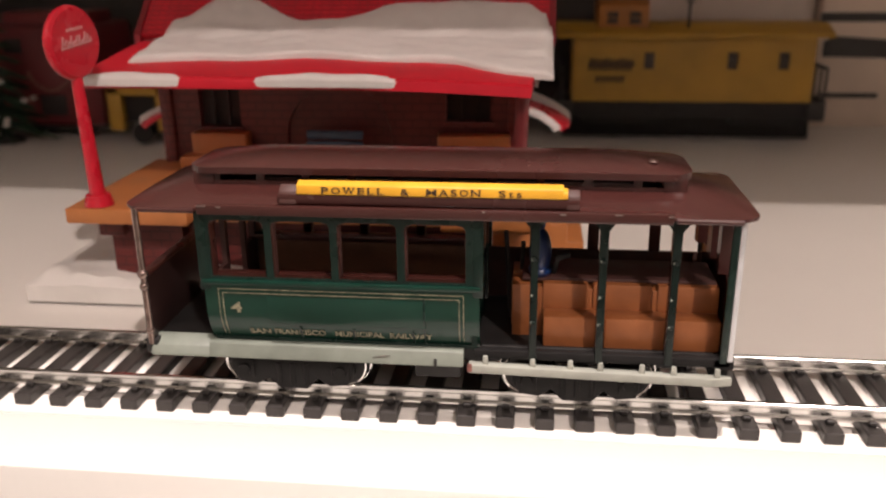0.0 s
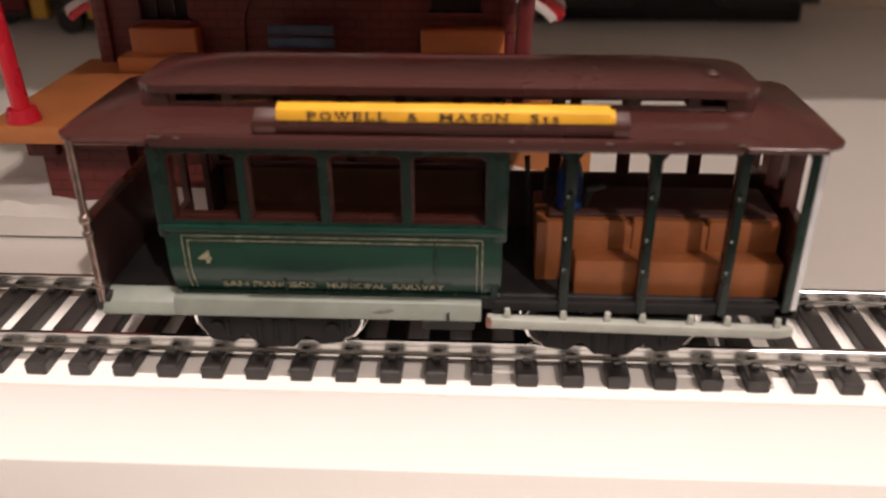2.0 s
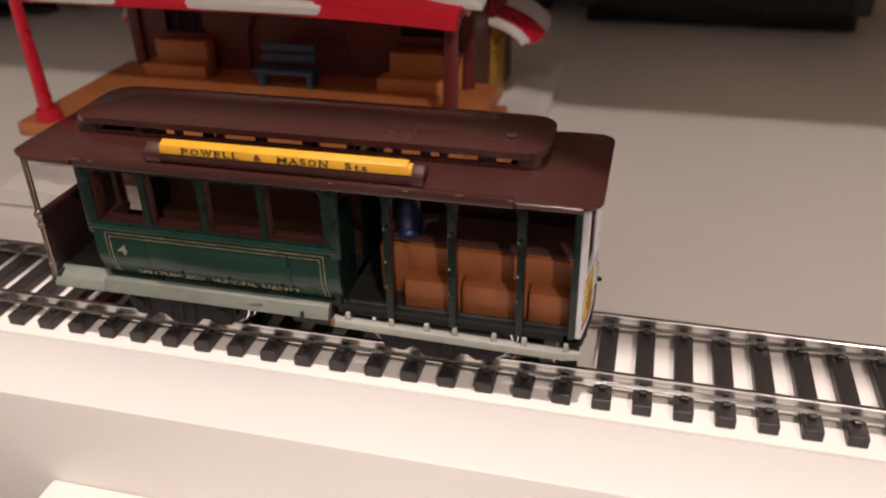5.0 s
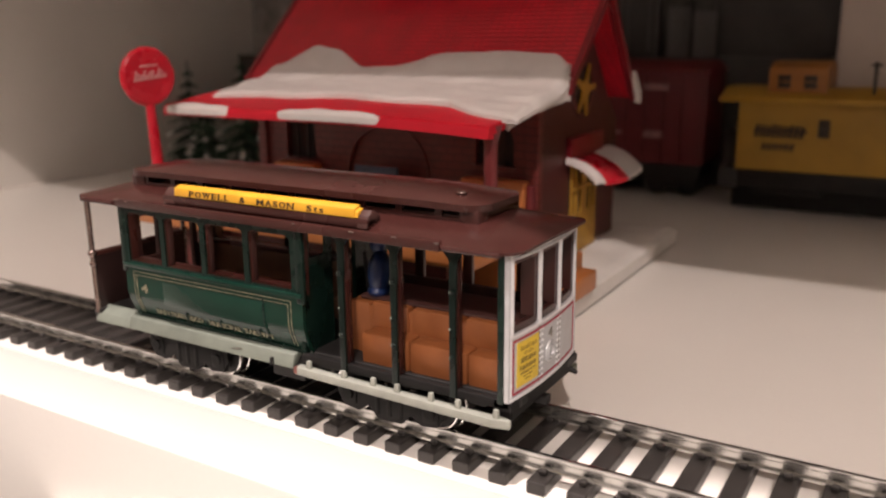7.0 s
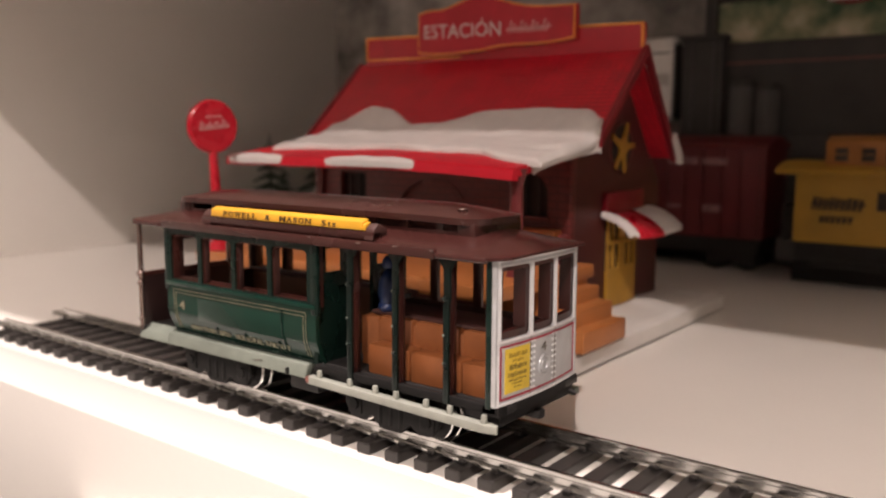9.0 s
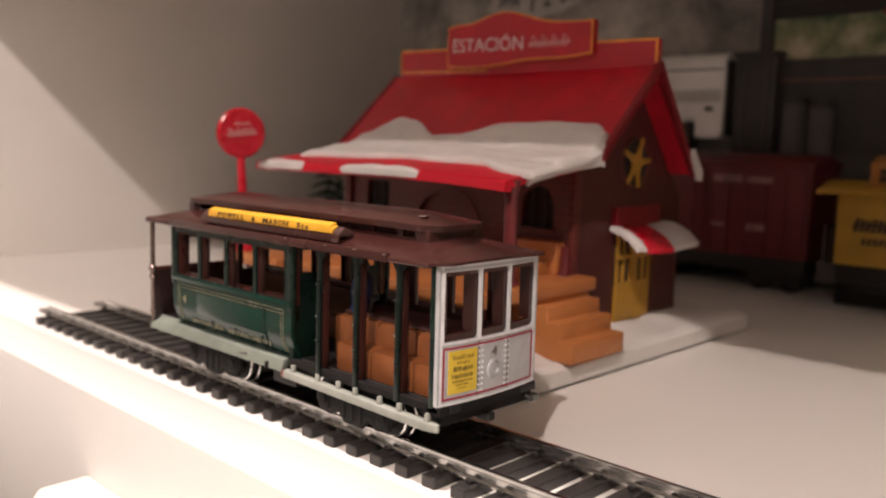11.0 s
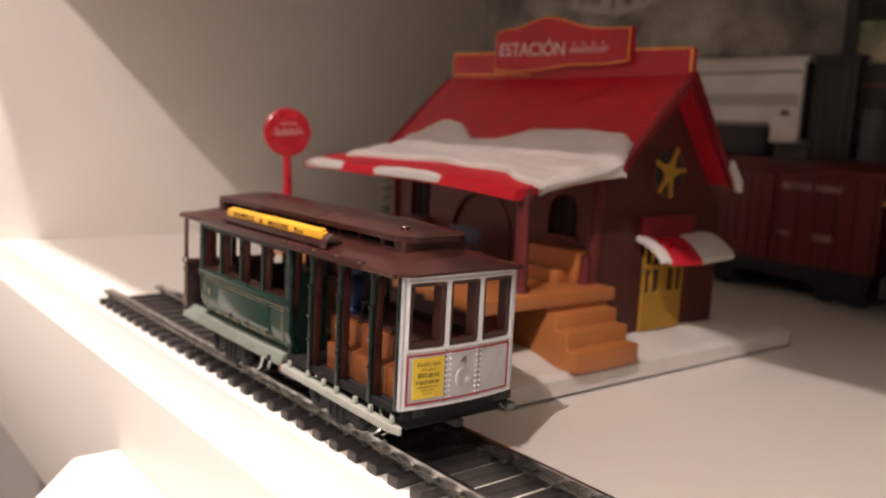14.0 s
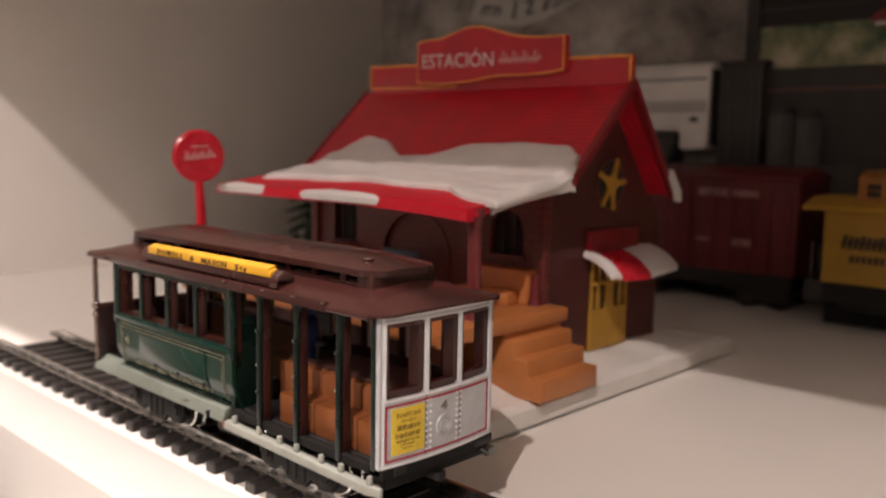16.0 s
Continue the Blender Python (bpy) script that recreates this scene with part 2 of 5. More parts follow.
def ball(c, rx, ry, rz, n=16):
    bm = bmesh.new()
    bmesh.ops.create_uvsphere(bm, u_segments=n, v_segments=max(6, n // 2), radius=1)
    return moved(bm, Matrix.Translation(c) @ Matrix.Diagonal((rx, ry, rz, 1)))


def torus(c, axis, R, r, n=28, k=8, arc=360.0, start=0.0):
    """A ring (or an arc of one) round the axis at c."""
    turn = Vector(axis).to_track_quat("Z", "Y").to_matrix()
    bm = bmesh.new()
    full = arc >= 359.9
    steps = n if full else n + 1
    rings = []
    for i in range(steps):
        a = radians(start + arc * i / n)
        ring = []
        for j in range(k):
            b = 2 * math.pi * j / k
            v = Vector(((R + r * math.cos(b)) * math.cos(a), (R + r * math.cos(b)) * math.sin(a), r * math.sin(b)))
            ring.append(bm.verts.new(turn @ v + Vector(c)))
        rings.append(ring)
    for i in range(n if full else n):
        a, b = rings[i], rings[(i + 1) % steps]
        for j in range(k):
            bm.faces.new((a[j], b[j], b[(j + 1) % k], a[(j + 1) % k]))
    if not full:
        bm.faces.new(rings[0][::-1])
        bm.faces.new(rings[-1])
    return bm


def prism(points, axis, a, b, r=0.0):
    """A polygon pushed along an axis. points: (x, y) for z, (x, z) for y, (y, z) for x."""
    put = {"x": lambda u, v, w: (w, u, v), "y": lambda u, v, w: (u, w, v), "z": lambda u, v, w: (u, v, w)}[axis]
    bm = bmesh.new()
    lo = [bm.verts.new(put(u, v, a)) for u, v in points]
    hi = [bm.verts.new(put(u, v, b)) for u, v in points]
    n = len(points)
    bm.faces.new(lo)
    bm.faces.new(hi[::-1])
    for i in range(n):
        bm.faces.new((lo[i], hi[i], hi[(i + 1) % n], lo[(i + 1) % n]))
    bmesh.ops.recalc_face_normals(bm, faces=bm.faces)
    if r:
        bmesh.ops.bevel(bm, geom=bm.edges[:], offset=r, segments=2, profile=0.5, affect="EDGES")
    return bm


def panel(axis, w0, w1, u0, u1, v0, v1, holes):
    """A slab with rectangular holes through it. holes: (u0, u1, v0, v1)."""
    us = sorted({u0, u1, *[h[0] for h in holes], *[h[1] for h in holes]})
    vs = sorted({v0, v1, *[h[2] for h in holes], *[h[3] for h in holes]})
    put = {"x": lambda u, v, w: (w, u, v), "y": lambda u, v, w: (u, w, v), "z": lambda u, v, w: (u, v, w)}[axis]

    def solid(i, j):
        if not (0 <= i < len(us) - 1 and 0 <= j < len(vs) - 1):
            return False
        cu, cv = (us[i] + us[i + 1]) / 2, (vs[j] + vs[j + 1]) / 2
        return not any(h[0] < cu < h[1] and h[2] < cv < h[3] for h in holes)

    bm = bmesh.new()

    def quad(*pts):
        bm.faces.new([bm.verts.new(put(*p)) for p in pts])

    for i in range(len(us) - 1):
        for j in range(len(vs) - 1):
            if not solid(i, j):
                continue
            a, b, c, d = us[i], us[i + 1], vs[j], vs[j + 1]
            quad((a, c, w0), (b, c, w0), (b, d, w0), (a, d, w0))
            quad((a, c, w1), (a, d, w1), (b, d, w1), (b, c, w1))
            if not solid(i - 1, j):
                quad((a, c, w0), (a, d, w0), (a, d, w1), (a, c, w1))
            if not solid(i + 1, j):
                quad((b, c, w0), (b, c, w1), (b, d, w1), (b, d, w0))
            if not solid(i, j - 1):
                quad((a, c, w0), (a, c, w1), (b, c, w1), (b, c, w0))
            if not solid(i, j + 1):
                quad((a, d, w0), (b, d, w0), (b, d, w1), (a, d, w1))
    bmesh.ops.remove_doubles(bm, verts=bm.verts, dist=0.001)
    bmesh.ops.recalc_face_normals(bm, faces=bm.faces)
    return bm


def surface(f, nu, nv, thick=0.0):
    """A sheet of points f(u, v), u and v from 0 to 1, given thickness downwards."""
    bm = bmesh.new()
    top = [[bm.verts.new(f(i / nu, j / nv)) for j in range(nv + 1)] for i in range(nu + 1)]
    for i in range(nu):
        for j in range(nv):
            bm.faces.new((top[i][j], top[i + 1][j], top[i + 1][j + 1], top[i][j + 1]))
    if thick:
        low = [[bm.verts.new(v.co - Vector((0, 0, thick))) for v in row] for row in top]
        for i in range(nu):
            for j in range(nv):
                bm.faces.new((low[i][j], low[i][j + 1], low[i + 1][j + 1], low[i + 1][j]))
        rim = [(i, 0) for i in range(nu)] + [(nu, j) for j in range(nv)] + [(i, nv) for i in range(nu, 0, -1)] + [(0, j) for j in range(nv, 0, -1)]
        for (a, b), (c, d) in zip(rim, rim[1:] + rim[:1]):
            bm.faces.new((top[a][b], low[a][b], low[c][d], top[c][d]))
    bmesh.ops.recalc_face_normals(bm, faces=bm.faces)
    return bm


def mesh_object(name, bm, mat, smooth=35.0):
    bmesh.ops.scale(bm, vec=(MM, MM, MM), verts=bm.verts)
    me = bpy.data.meshes.new(name)
    for f in bm.faces:
        f.smooth = True
    limit = radians(smooth)
    for e in bm.edges:
        e.smooth = len(e.link_faces) == 2 and e.calc_face_angle(0) < limit
    bm.to_mesh(me)
    bm.free()
    me.materials.append(mat)
    return new(name, me)


def part(name, bm, mat, parent, label="", smooth=35.0):
    ob = mesh_object(name, bm, mat, smooth)
    ob.parent = parent
    if parent.parent is None:
        ob.matrix_parent_inverse = Matrix.Translation(-parent.location)
    return tagged(ob, label) if label else ob


def thing(name, at, label, category, group="", kind=""):
    ob = new(name)
    ob.empty_display_size = 0.005
    ob.location = Vector(at) * MM
    return tagged(ob, label, category, group, kind)


def solid_thing(name, bm, mat, label, category, kind="", group="", smooth=35.0):
    return tagged(mesh_object(name, bm, mat, smooth), label, category, group, kind)


def lettering(text, size, m, width=None, depth=0.06, bold=0.0, gap=1.0):
    """Words as a bmesh in millimetres, laid out by the pose m (metres unscaled: m is in millimetres)."""
    curve = bpy.data.curves.new("words", "FONT")
    curve.body, curve.size, curve.extrude, curve.offset = text, size, depth, bold
    curve.resolution_u, curve.space_character = 3, gap
    ob = bpy.data.objects.new("words", curve)
    scene.collection.objects.link(ob)
    bpy.context.view_layer.update()
    me = bpy.data.meshes.new_from_object(ob.evaluated_get(bpy.context.evaluated_depsgraph_get()))
    bm = bmesh.new()
    bm.from_mesh(me)
    bpy.data.objects.remove(ob)
    bpy.data.curves.remove(curve)
    bpy.data.meshes.remove(me)
    xs = [v.co.x for v in bm.verts]
    x0, span = min(xs), max(xs) - min(xs)
    k = (width / span) if width else 1.0
    for v in bm.verts:
        v.co.x = (v.co.x - x0) * k
    return moved(bm, m)

# ---- the cabinet and the room ----
LEFT, RIGHT, FRONT, FLOOR_Y, BACK, TOP = -297.0, 640.0, 107.0, 123.2, 424.0, 166.0


def setting(name, bm, mat, label, category):
    return solid_thing(name, bm, mat, label, category, kind="structure")


setting("shelf_floor", box(-700, RIGHT, FLOOR_Y, BACK + 18, -18, 0, 0.6), M_SHELF, "white laminate shelf board that carries the layout", "shelf")
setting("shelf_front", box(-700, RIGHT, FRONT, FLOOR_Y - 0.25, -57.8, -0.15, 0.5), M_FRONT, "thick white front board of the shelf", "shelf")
setting("wall_left", box(LEFT - 18, LEFT, 126, BACK, 0, TOP, 0.4), M_WALL, "white side panel of the cabinet", "wall")
setting("wall_right", box(RIGHT, RIGHT + 18, 107, BACK + 18, -57, TOP + 22), M_WALL, "white side panel of the cabinet", "wall")
setting("shelf_above", box(-700, RIGHT, FRONT, BACK + 18, TOP, TOP + 22, 0.5), M_WALL, "white shelf board over the layout", "shelf")
setting("wall_back", box(LEFT, RIGHT, BACK, BACK + 16, 0, TOP), M_BACK, "mottled grey scenery sheet on the cabinet back", "wall")
setting("ledge", prism([(-62, 107), (-62, 96), (-42, 82), (-8, 58), (300, 58), (300, 107)], "z", -44, -19.8, 0.8), M_SHELF, "white ledge with a cut corner below the shelf front", "ledge")
setting("cabinet_base", panel("y", 127, 140, -700, RIGHT, -700, -18.5, [(-420, -238, -680, -75), (-232, -60, -680, -75), (-54, 300, -680, -75)]), M_GREYDOOR, "grey base cabinet front below the shelf", "cabinet")
for a, b in ((-419, -239), (-231, -61), (-53, 299)):
    setting("base_door", box(a, b, 130, 138, -679, -76, 1.0), M_GREYDOOR, "plain grey door of the base cabinet", "door")
setting("room_wall", box(-2400, 2400, 445, 475, -1300, 1640), M_ROOM, "painted wall behind the cabinet", "wall")
setting("room_wall", box(-2400, 2400, -2330, -2300, -1300, 1640), M_ROOM, "painted wall of the room", "wall")
setting("room_wall", box(-2430, -2400, -2300, 445, -1300, 1640), M_ROOM, "painted wall of the room", "wall")
setting("room_wall", box(2400, 2430, -2300, 445, -1300, 1640), M_ROOM, "painted wall of the room", "wall")
setting("ceiling", box(-2400, 2400, -2300, 445, 1640, 1670), M_ROOM, "painted ceiling of the room", "ceiling")
setting("room_floor", box(-2400, 2400, -2300, 445, -1330, -1300), M_ROOMFLOOR, "brown room floor", "floor")

# dark rack with coloured strips, beside the cabinet's side panel
rack = thing("display_rack", (-520, 330, 0), "dark rack with rows of thin coloured strips beside the cabinet", "rack")
part("back_panel", box(-640, -330, 330, 340, 0, TOP), M_BLACKGREY, rack)
STRIPS = [(0.02, 0.35, 0.45), (0.5, 0.03, 0.18), (0.55, 0.42, 0.03), (0.03, 0.2, 0.4), (0.45, 0.04, 0.08), (0.5, 0.25, 0.03), (0.03, 0.4, 0.42), (0.4, 0.05, 0.3)]
for n, c in enumerate(STRIPS):
    part("strip", box(-638, -332, 327, 330, 8 + n * 21, 10.5 + n * 21, 0.4), material("strip_colour", c, 0.5, vary=0.1, scale=60), rack, "thin coloured strip")

# ---- track ----
TC = 138.4
track = thing("model_track", (0, TC, 0), "straight model railway track with black sleepers and nickel rails", "track")


def rail_bm(y):
    p = [(-1.05, 0), (1.05, 0), (1.05, 0.35), (0.3, 0.65), (0.28, 1.6), (0.48, 1.85), (0.48, 2.35), (0.36, 2.5), (-0.36, 2.5), (-0.48, 2.35), (-0.48, 1.85), (-0.28, 1.6), (-0.3, 0.65), (-1.05, 0.35)]
    return prism([(y + a, 2.3 + b) for a, b in p], "x", -140.5, 330)


for y in (TC - 8.75, TC + 8.75):
    part("rail", rail_bm(y), M_RAIL, track, "shiny nickel-silver rail", smooth=25)


def tie_mesh():
    bms = [box(-1.6, 1.6, -13.3, 13.3, 0, 2.1, 0.3, 2)]
    for y in (-8.75, 8.75):
        for d in (-1.5, 1.5):
            bms.append(box(-0.65, 0.65, y + d - 0.45, y + d + 0.45, 2.2, 3.0, 0.15, 1))
    bm = merge(*bms)
    bmesh.ops.scale(bm, vec=(MM, MM, MM), verts=bm.verts)
    me = bpy.data.meshes.new("tie")
    bm.to_mesh(me)
    bm.free()
    me.materials.append(M_TIE)
    return me


TIE = tie_mesh()
for n in range(70):
    ob = new("tie", TIE)
    ob.parent = track
    ob.location = ((-137.9 + 6.68 * n) * MM, 0, 0)
joiner = [box(-146, -139, y - 1.1, y + 1.1, 2.2, 3.4, 0.2) for y in (TC - 8.75, TC + 8.75)]
for b in joiner:
    part("rail_joiner", b, M_DULL, track, "dull metal rail joiner")

# ---- the cable car ----
CY, X0, X1 = 137.2, -65.5, 32.4
YN, YF = CY - 12.7, CY + 12.7
car = thing("cable_car", (-16, CY, 5), "model cable car, brown roof, dark green body, open front half", "cable car")


def roof_sheet(x0, x1, half, z_edge, crown, corner, droop, nu=48, nv=20, thick=1.0):
    """A crowned roof with rounded corners in plan and ends that dip."""
    def f(u, v):
        x = x0 + (x1 - x0) * (0.5 - 0.5 * math.cos(math.pi * u))
        d = min(x - x0, x1 - x)
        k = 1.0
        if d < corner:
            k = 1 - (corner / half) * (1 - math.sqrt(max(0.0, 1 - ((corner - d) / corner) ** 2)))
        t = math.sin((v - 0.5) * math.pi)
        y = CY + half * k * t
        end = max(0.0, 1 - d / 12.0) ** 2 * droop
        k2 = min(1.0, d / 15.0)
        flat = 0.06 + 0.94 * k2 * (2 - k2)
        return (x, y, z_edge + crown * flat * (1 - (k * t) ** 2) - end)
    return surface(f, nu, nv, thick)


def curved_roof():
    bm = roof_sheet(X0 - 0.6, X1 + 1.0, 14.4, 38.6, 3.0, 3.2, 0.0, nu=64, thick=0.45)
    inside = [f for f in bm.faces if -51.5 < f.calc_center_median().x < 18.5 and abs(f.calc_center_median().y - CY) < 6.4]
    bmesh.ops.delete(bm, geom=inside, context="FACES")
    return bm


roof = part("roof", curved_roof(), M_ROOFBROWN, car, "glossy dark brown roof", smooth=50)
for yy in (YN - 1.9, YF + 0.8):
    part("roof_edge", box(-53.5, 20.5, yy, yy + 1.1, 37.5, 39.2, 0.3), M_ROOFBROWN, roof)
    for a, b in ((X0 + 2.2, -53.9), (20.9, X1 - 1.8)):
        part("canopy_lip", cyl((a, yy + 0.35, 38.15), (b, yy + 0.35, 38.15), 0.5, n=12), M_ROOFBROWN, roof)
part("ceiling_board", panel("z", 37.6, 38.3, X0 + 1.5, X1 - 1.2, YN + 0.4, YF - 0.4, [(-50.5, 17.5, CY - 6.9, CY + 6.9)]), M_BROWNIN, roof)

# small pale flakes painted in place of the glints along the roof edge
for x, w, z in ((-53.4, 1.6, 38.9), (-50.2, 0.8, 38.8), (-8.2, 0.5, 38.9), (3.6, 0.9, 38.8), (11.8, 1.1, 38.9), (19.6, 0.8, 38.8)):
    part("glint_speck", box(x, x + w, YN - 2.0, YN - 1.8, z, z + 0.14), M_DULL, roof, "tiny pale speck painted as a glint on the roof edge")

# clerestory: a low wall with slots and its own lid
slots = []
x = -52.0
while x < 18:
    slots.append((x, x + 6.2, 41.2, 42.9))
    x += 7.6
cw = merge(panel("y", CY - 6.9, CY - 6.35, -53, 20, 39.4, 43.4, slots), panel("y", CY + 6.35, CY + 6.9, -53, 20, 39.4, 43.4, slots),
           box(19.6, 23.3, CY - 7.3, CY + 7.3, 39.0, 42.9, 0.5), box(-56.6, -52.8, CY - 7.3, CY + 7.3, 39.0, 42.9, 0.5))
part("clerestory_wall", cw, M_ROOFBROWN, roof)
lid = roof_sheet(-57.5, 24.3, 8.1, 43.75, 1.7, 4.2, 0.3, thick=1.1)
part("clerestory_roof", lid, M_ROOFBROWN, roof, "raised dark brown middle roof", smooth=50)
riv = torus((18.2, CY - 3.6, 44.74), (0, 0, 1), 0.74, 0.17)
part("screw_core", cyl((18.2, CY - 3.6, 44.2), (18.2, CY - 3.6, 44.78), 0.7, 0.55, 20), M_ROOFBROWN, roof)
part("roof_screw", riv, M_POST, roof, "small dull metal screw head")

# route board on the roof
board = part("route_board", merge(prism([(YN - 1.0, 40.95), (YN + 0.8, 40.95), (YN + 0.8, 42.85), (YN + 0.5, 42.9), (YN - 0.8, 42.4)], "x", -37.2, 4.1, 0.12), prism([(YN - 0.9, 40.95), (YN + 0.7, 40.95), (YN + 0.7, 42.4), (YN - 0.7, 42.0)], "x", 4.0, 4.75, 0.12)), M_YELLOW, car, "bright yellow route board")
for a, b in ((-41.0, -37.3), (4.5, 7.2)):
    part("board_bracket", prism([(YN - 1.1, 39.3), (YN + 3.0, 40.4), (YN + 2.6, 41.3), (YN + 0.6, 42.2), (YN - 0.6, 41.3)], "x", a + (0.8 if a < -20 else 0), b - (0 if a < -20 else 0.6), 0.25), M_BROWNIN, car)
part("board_base", box(-40.5, 6.6, YN - 0.9, YN + 1.6, 39.3, 40.9, 0.3), M_ROOFBROWN, car)
# where each capital carries a serif: share of its width, foot (0) or head (1)
SERIFS = {"P": ((0.12, 0), (0.12, 1)), "W": ((0.08, 1), (0.5, 1), (0.92, 1)), "E": ((0.12, 0), (0.12, 1)), "L": ((0.14, 0), (0.14, 1)),
          "M": ((0.08, 0), (0.92, 0)), "A": ((0.08, 0), (0.92, 0)), "N": ((0.08, 0), (0.08, 1), (0.92, 1))}
BROAD = {"W": 1.4, "M": 1.3, "O": 1.1, "N": 1.15, "A": 1.1, "&": 1.15, "t": 0.55, "s": 0.6, "S": 0.8}


def serif_word(word, x, width, size, at):
    """A word in broad capitals with small serifs, set in the text's own plane and moved by at."""
    space = 0.34
    unit = width / (sum(BROAD.get(c, 0.85) for c in word) + space * (len(word) - 1))
    out = []
    for c in word:
        w = BROAD.get(c, 0.85) * unit
        glyph = lettering(c, size, Matrix.Translation((x, 0, 0)), width=w, bold=0.012)
        cap = max(v.co.y for v in glyph.verts)
        out.append(glyph)
        for f, head in SERIFS.get(c, ()):
            xx = x + f * w
            out.append(box(xx - 0.22, xx + 0.22, cap * head - 0.05 - 0.06 * head, cap * head + 0.11 - 0.06 * head, -0.06, 0.06))
        x += w + space * unit
    return moved(merge(*out), at)


face = Matrix.Translation((0, YN - 1.02, 41.15)) @ pose(0, 0, 0, 83, 0, 0)
words = [serif_word(w, x, k, 1.45, face) for w, x, k in (("POWELL", -33.2, 9.9), ("&", -20.8, 1.3), ("MASON", -16.8, 8.3), ("Sts", -5.7, 3.5))]
part("route_name", merge(*words), M_PRINT, board, "dark brown lettering")

# floor and frame
part("floor_plate", box(X0 + 0.3, X1, YN + 2.3, YF - 0.3, 13.2, 14.6, 0.2), M_BLACK, car)
for yy in (YN + 0.2, YF - 1.4):
    part("sill_beam", box(-9.5 if yy < CY else X0 + 1, X1 - 1, yy, yy + 1.2, 13.3 if yy < CY else 12.0, 14.8, 0.2), M_TRUCK, car)
part("underframe", merge(box(-55, 24, CY - 6, CY + 6, 9.5, 13.2, 0.3), box(-20, -12, CY - 9, CY + 9, 7.5, 13.2, 0.5)), M_BLACK, car)

# closed half
AX, BX = -54.2, -8.6
holes = [(-52.6, -43.4, 26.4, 36.2), (-42.2, -32.6, 26.4, 36.2), (-31.4, -21.8, 26.4, 36.2), (-20.6, -10.8, 26.4, 36.2)]


def side_wall(y0, y1, mat, name):
    bm = panel("y", y0, y1, AX, BX, 25.4, 37.8, holes)
    extra = []
    for a, b, c, d in holes:
        for u, s in ((a, 1), (b, -1)):
            extra.append(prism([(u, d), (u + s * 1.3, d), (u + s * 0.4, d - 0.25), (u, d - 0.8)], "y", y0, y1))
    return part(name, merge(bm, *extra), mat, car)


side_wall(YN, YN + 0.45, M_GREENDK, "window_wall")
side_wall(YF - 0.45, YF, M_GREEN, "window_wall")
holes = [(a + 0.15, b - 0.15, c, d - 0.3) for a, b, c, d in holes]
side_wall(YN + 0.5, YN + 2.1, M_BROWN, "window_lining")
# far lining painted lighter than the near one, as if lit
side_wall(YF - 2.1, YF - 0.5, M_INSIDE, "window_lining")


def tuck(v):
    """How far the side draws in at a share v of the lower panel's height."""
    return 2.2 * max(0.0, 1 - v / 0.5) ** 1.5


def tumble_panel(y, s):
    """The lower side, curving in towards its foot. s: 1 for the far side, -1 for the near."""
    def f(u, v):
        z = 14.2 + 11.4 * v
        return (AX + (BX - AX) * u, y - s * tuck(v), z)
    pts = [f(0, i / 14)[1:] for i in range(15)]
    inner = [(a - s * 0.9, b) for a, b in reversed(pts)]
    return prism(pts + inner, "x", AX, BX)


near_panel = part("side_panel", tumble_panel(YN, -1), M_FIELD, car, "dark green side panel with gold lining")
part("side_panel", tumble_panel(YF, 1), M_GREEN, car)


def on_panel(x, z, proud=0.08):
    """A place on the near side panel's face."""
    v = (z - 14.2) / 11.4
    return Vector((x, YN + tuck(v) - proud, z))


def strip_on_panel(x0, z0, x1, z1, w, proud=0.12):
    """A thin painted line on the near panel."""
    bm = bmesh.new()
    n = 8
    rows = []
    d = Vector((x1 - x0, 0, z1 - z0)).normalized()
    side = Vector((-d.z, 0, d.x)) * (w / 2)
    for i in range(n + 1):
        t = i / n
        p = on_panel(x0 + (x1 - x0) * t, z0 + (z1 - z0) * t, proud)
        rows.append((bm.verts.new(p + side), bm.verts.new(p - side), bm.verts.new(p + side + Vector((0, 0.3, 0))), bm.verts.new(p - side + Vector((0, 0.3, 0)))))
    for a, b in zip(rows, rows[1:]):
        bm.faces.new((a[0], a[1], b[1], b[0]))
        bm.faces.new((a[0], b[0], b[2], a[2]))
        bm.faces.new((a[1], a[3], b[3], b[1]))
    return bm


lines = []
for g in (0.0, 0.7):
    lines += [strip_on_panel(-51.9 + g, 24.3 - g, -11.2 - g, 24.3 - g, 0.12), strip_on_panel(-51.9 + g, 24.3 - g, -51.9 + g, 15.6, 0.12), strip_on_panel(-11.2 - g, 24.3 - g, -11.2 - g, 15.6, 0.12)]
part("gold_lining", merge(*lines), M_GOLD, near_panel, "thin worn gold lines")
part("raised_field", prism([(-43.8, 23.1), (-17.3, 23.1), (-17.3, 18.3), (-43.8, 18.3)], "y", YN - 0.1, YN + 0.9, 0.15), M_FIELD, near_panel)


def panel_words(text, size, x, z, width, bold):
    bm = lettering(text, size, Matrix.Translation((x, 0, z)) @ pose(0, 0, 0, 90, 0, 0), width=width, bold=bold, depth=0.05)
    for v in bm.verts:
        v.co.y += on_panel(0, max(14.3, v.co.z), 0.14).y
    return bm


part("railway_name", merge(*[panel_words(w, 1.55, x, 15.9, k, 0.018) for w, x, k in (("SAN", -47.4, 3.6), ("FRANCISCO", -43.1, 8.7), ("MUNICIPAL", -32.7, 8.2), ("RAILWAY", -23.5, 7.1))]), M_GOLD, near_panel, "worn gold lettering")
part("car_number", panel_words("4", 2.6, -50.0, 20.2, 1.9, 0.05), M_GOLD, near_panel, "gold numeral")
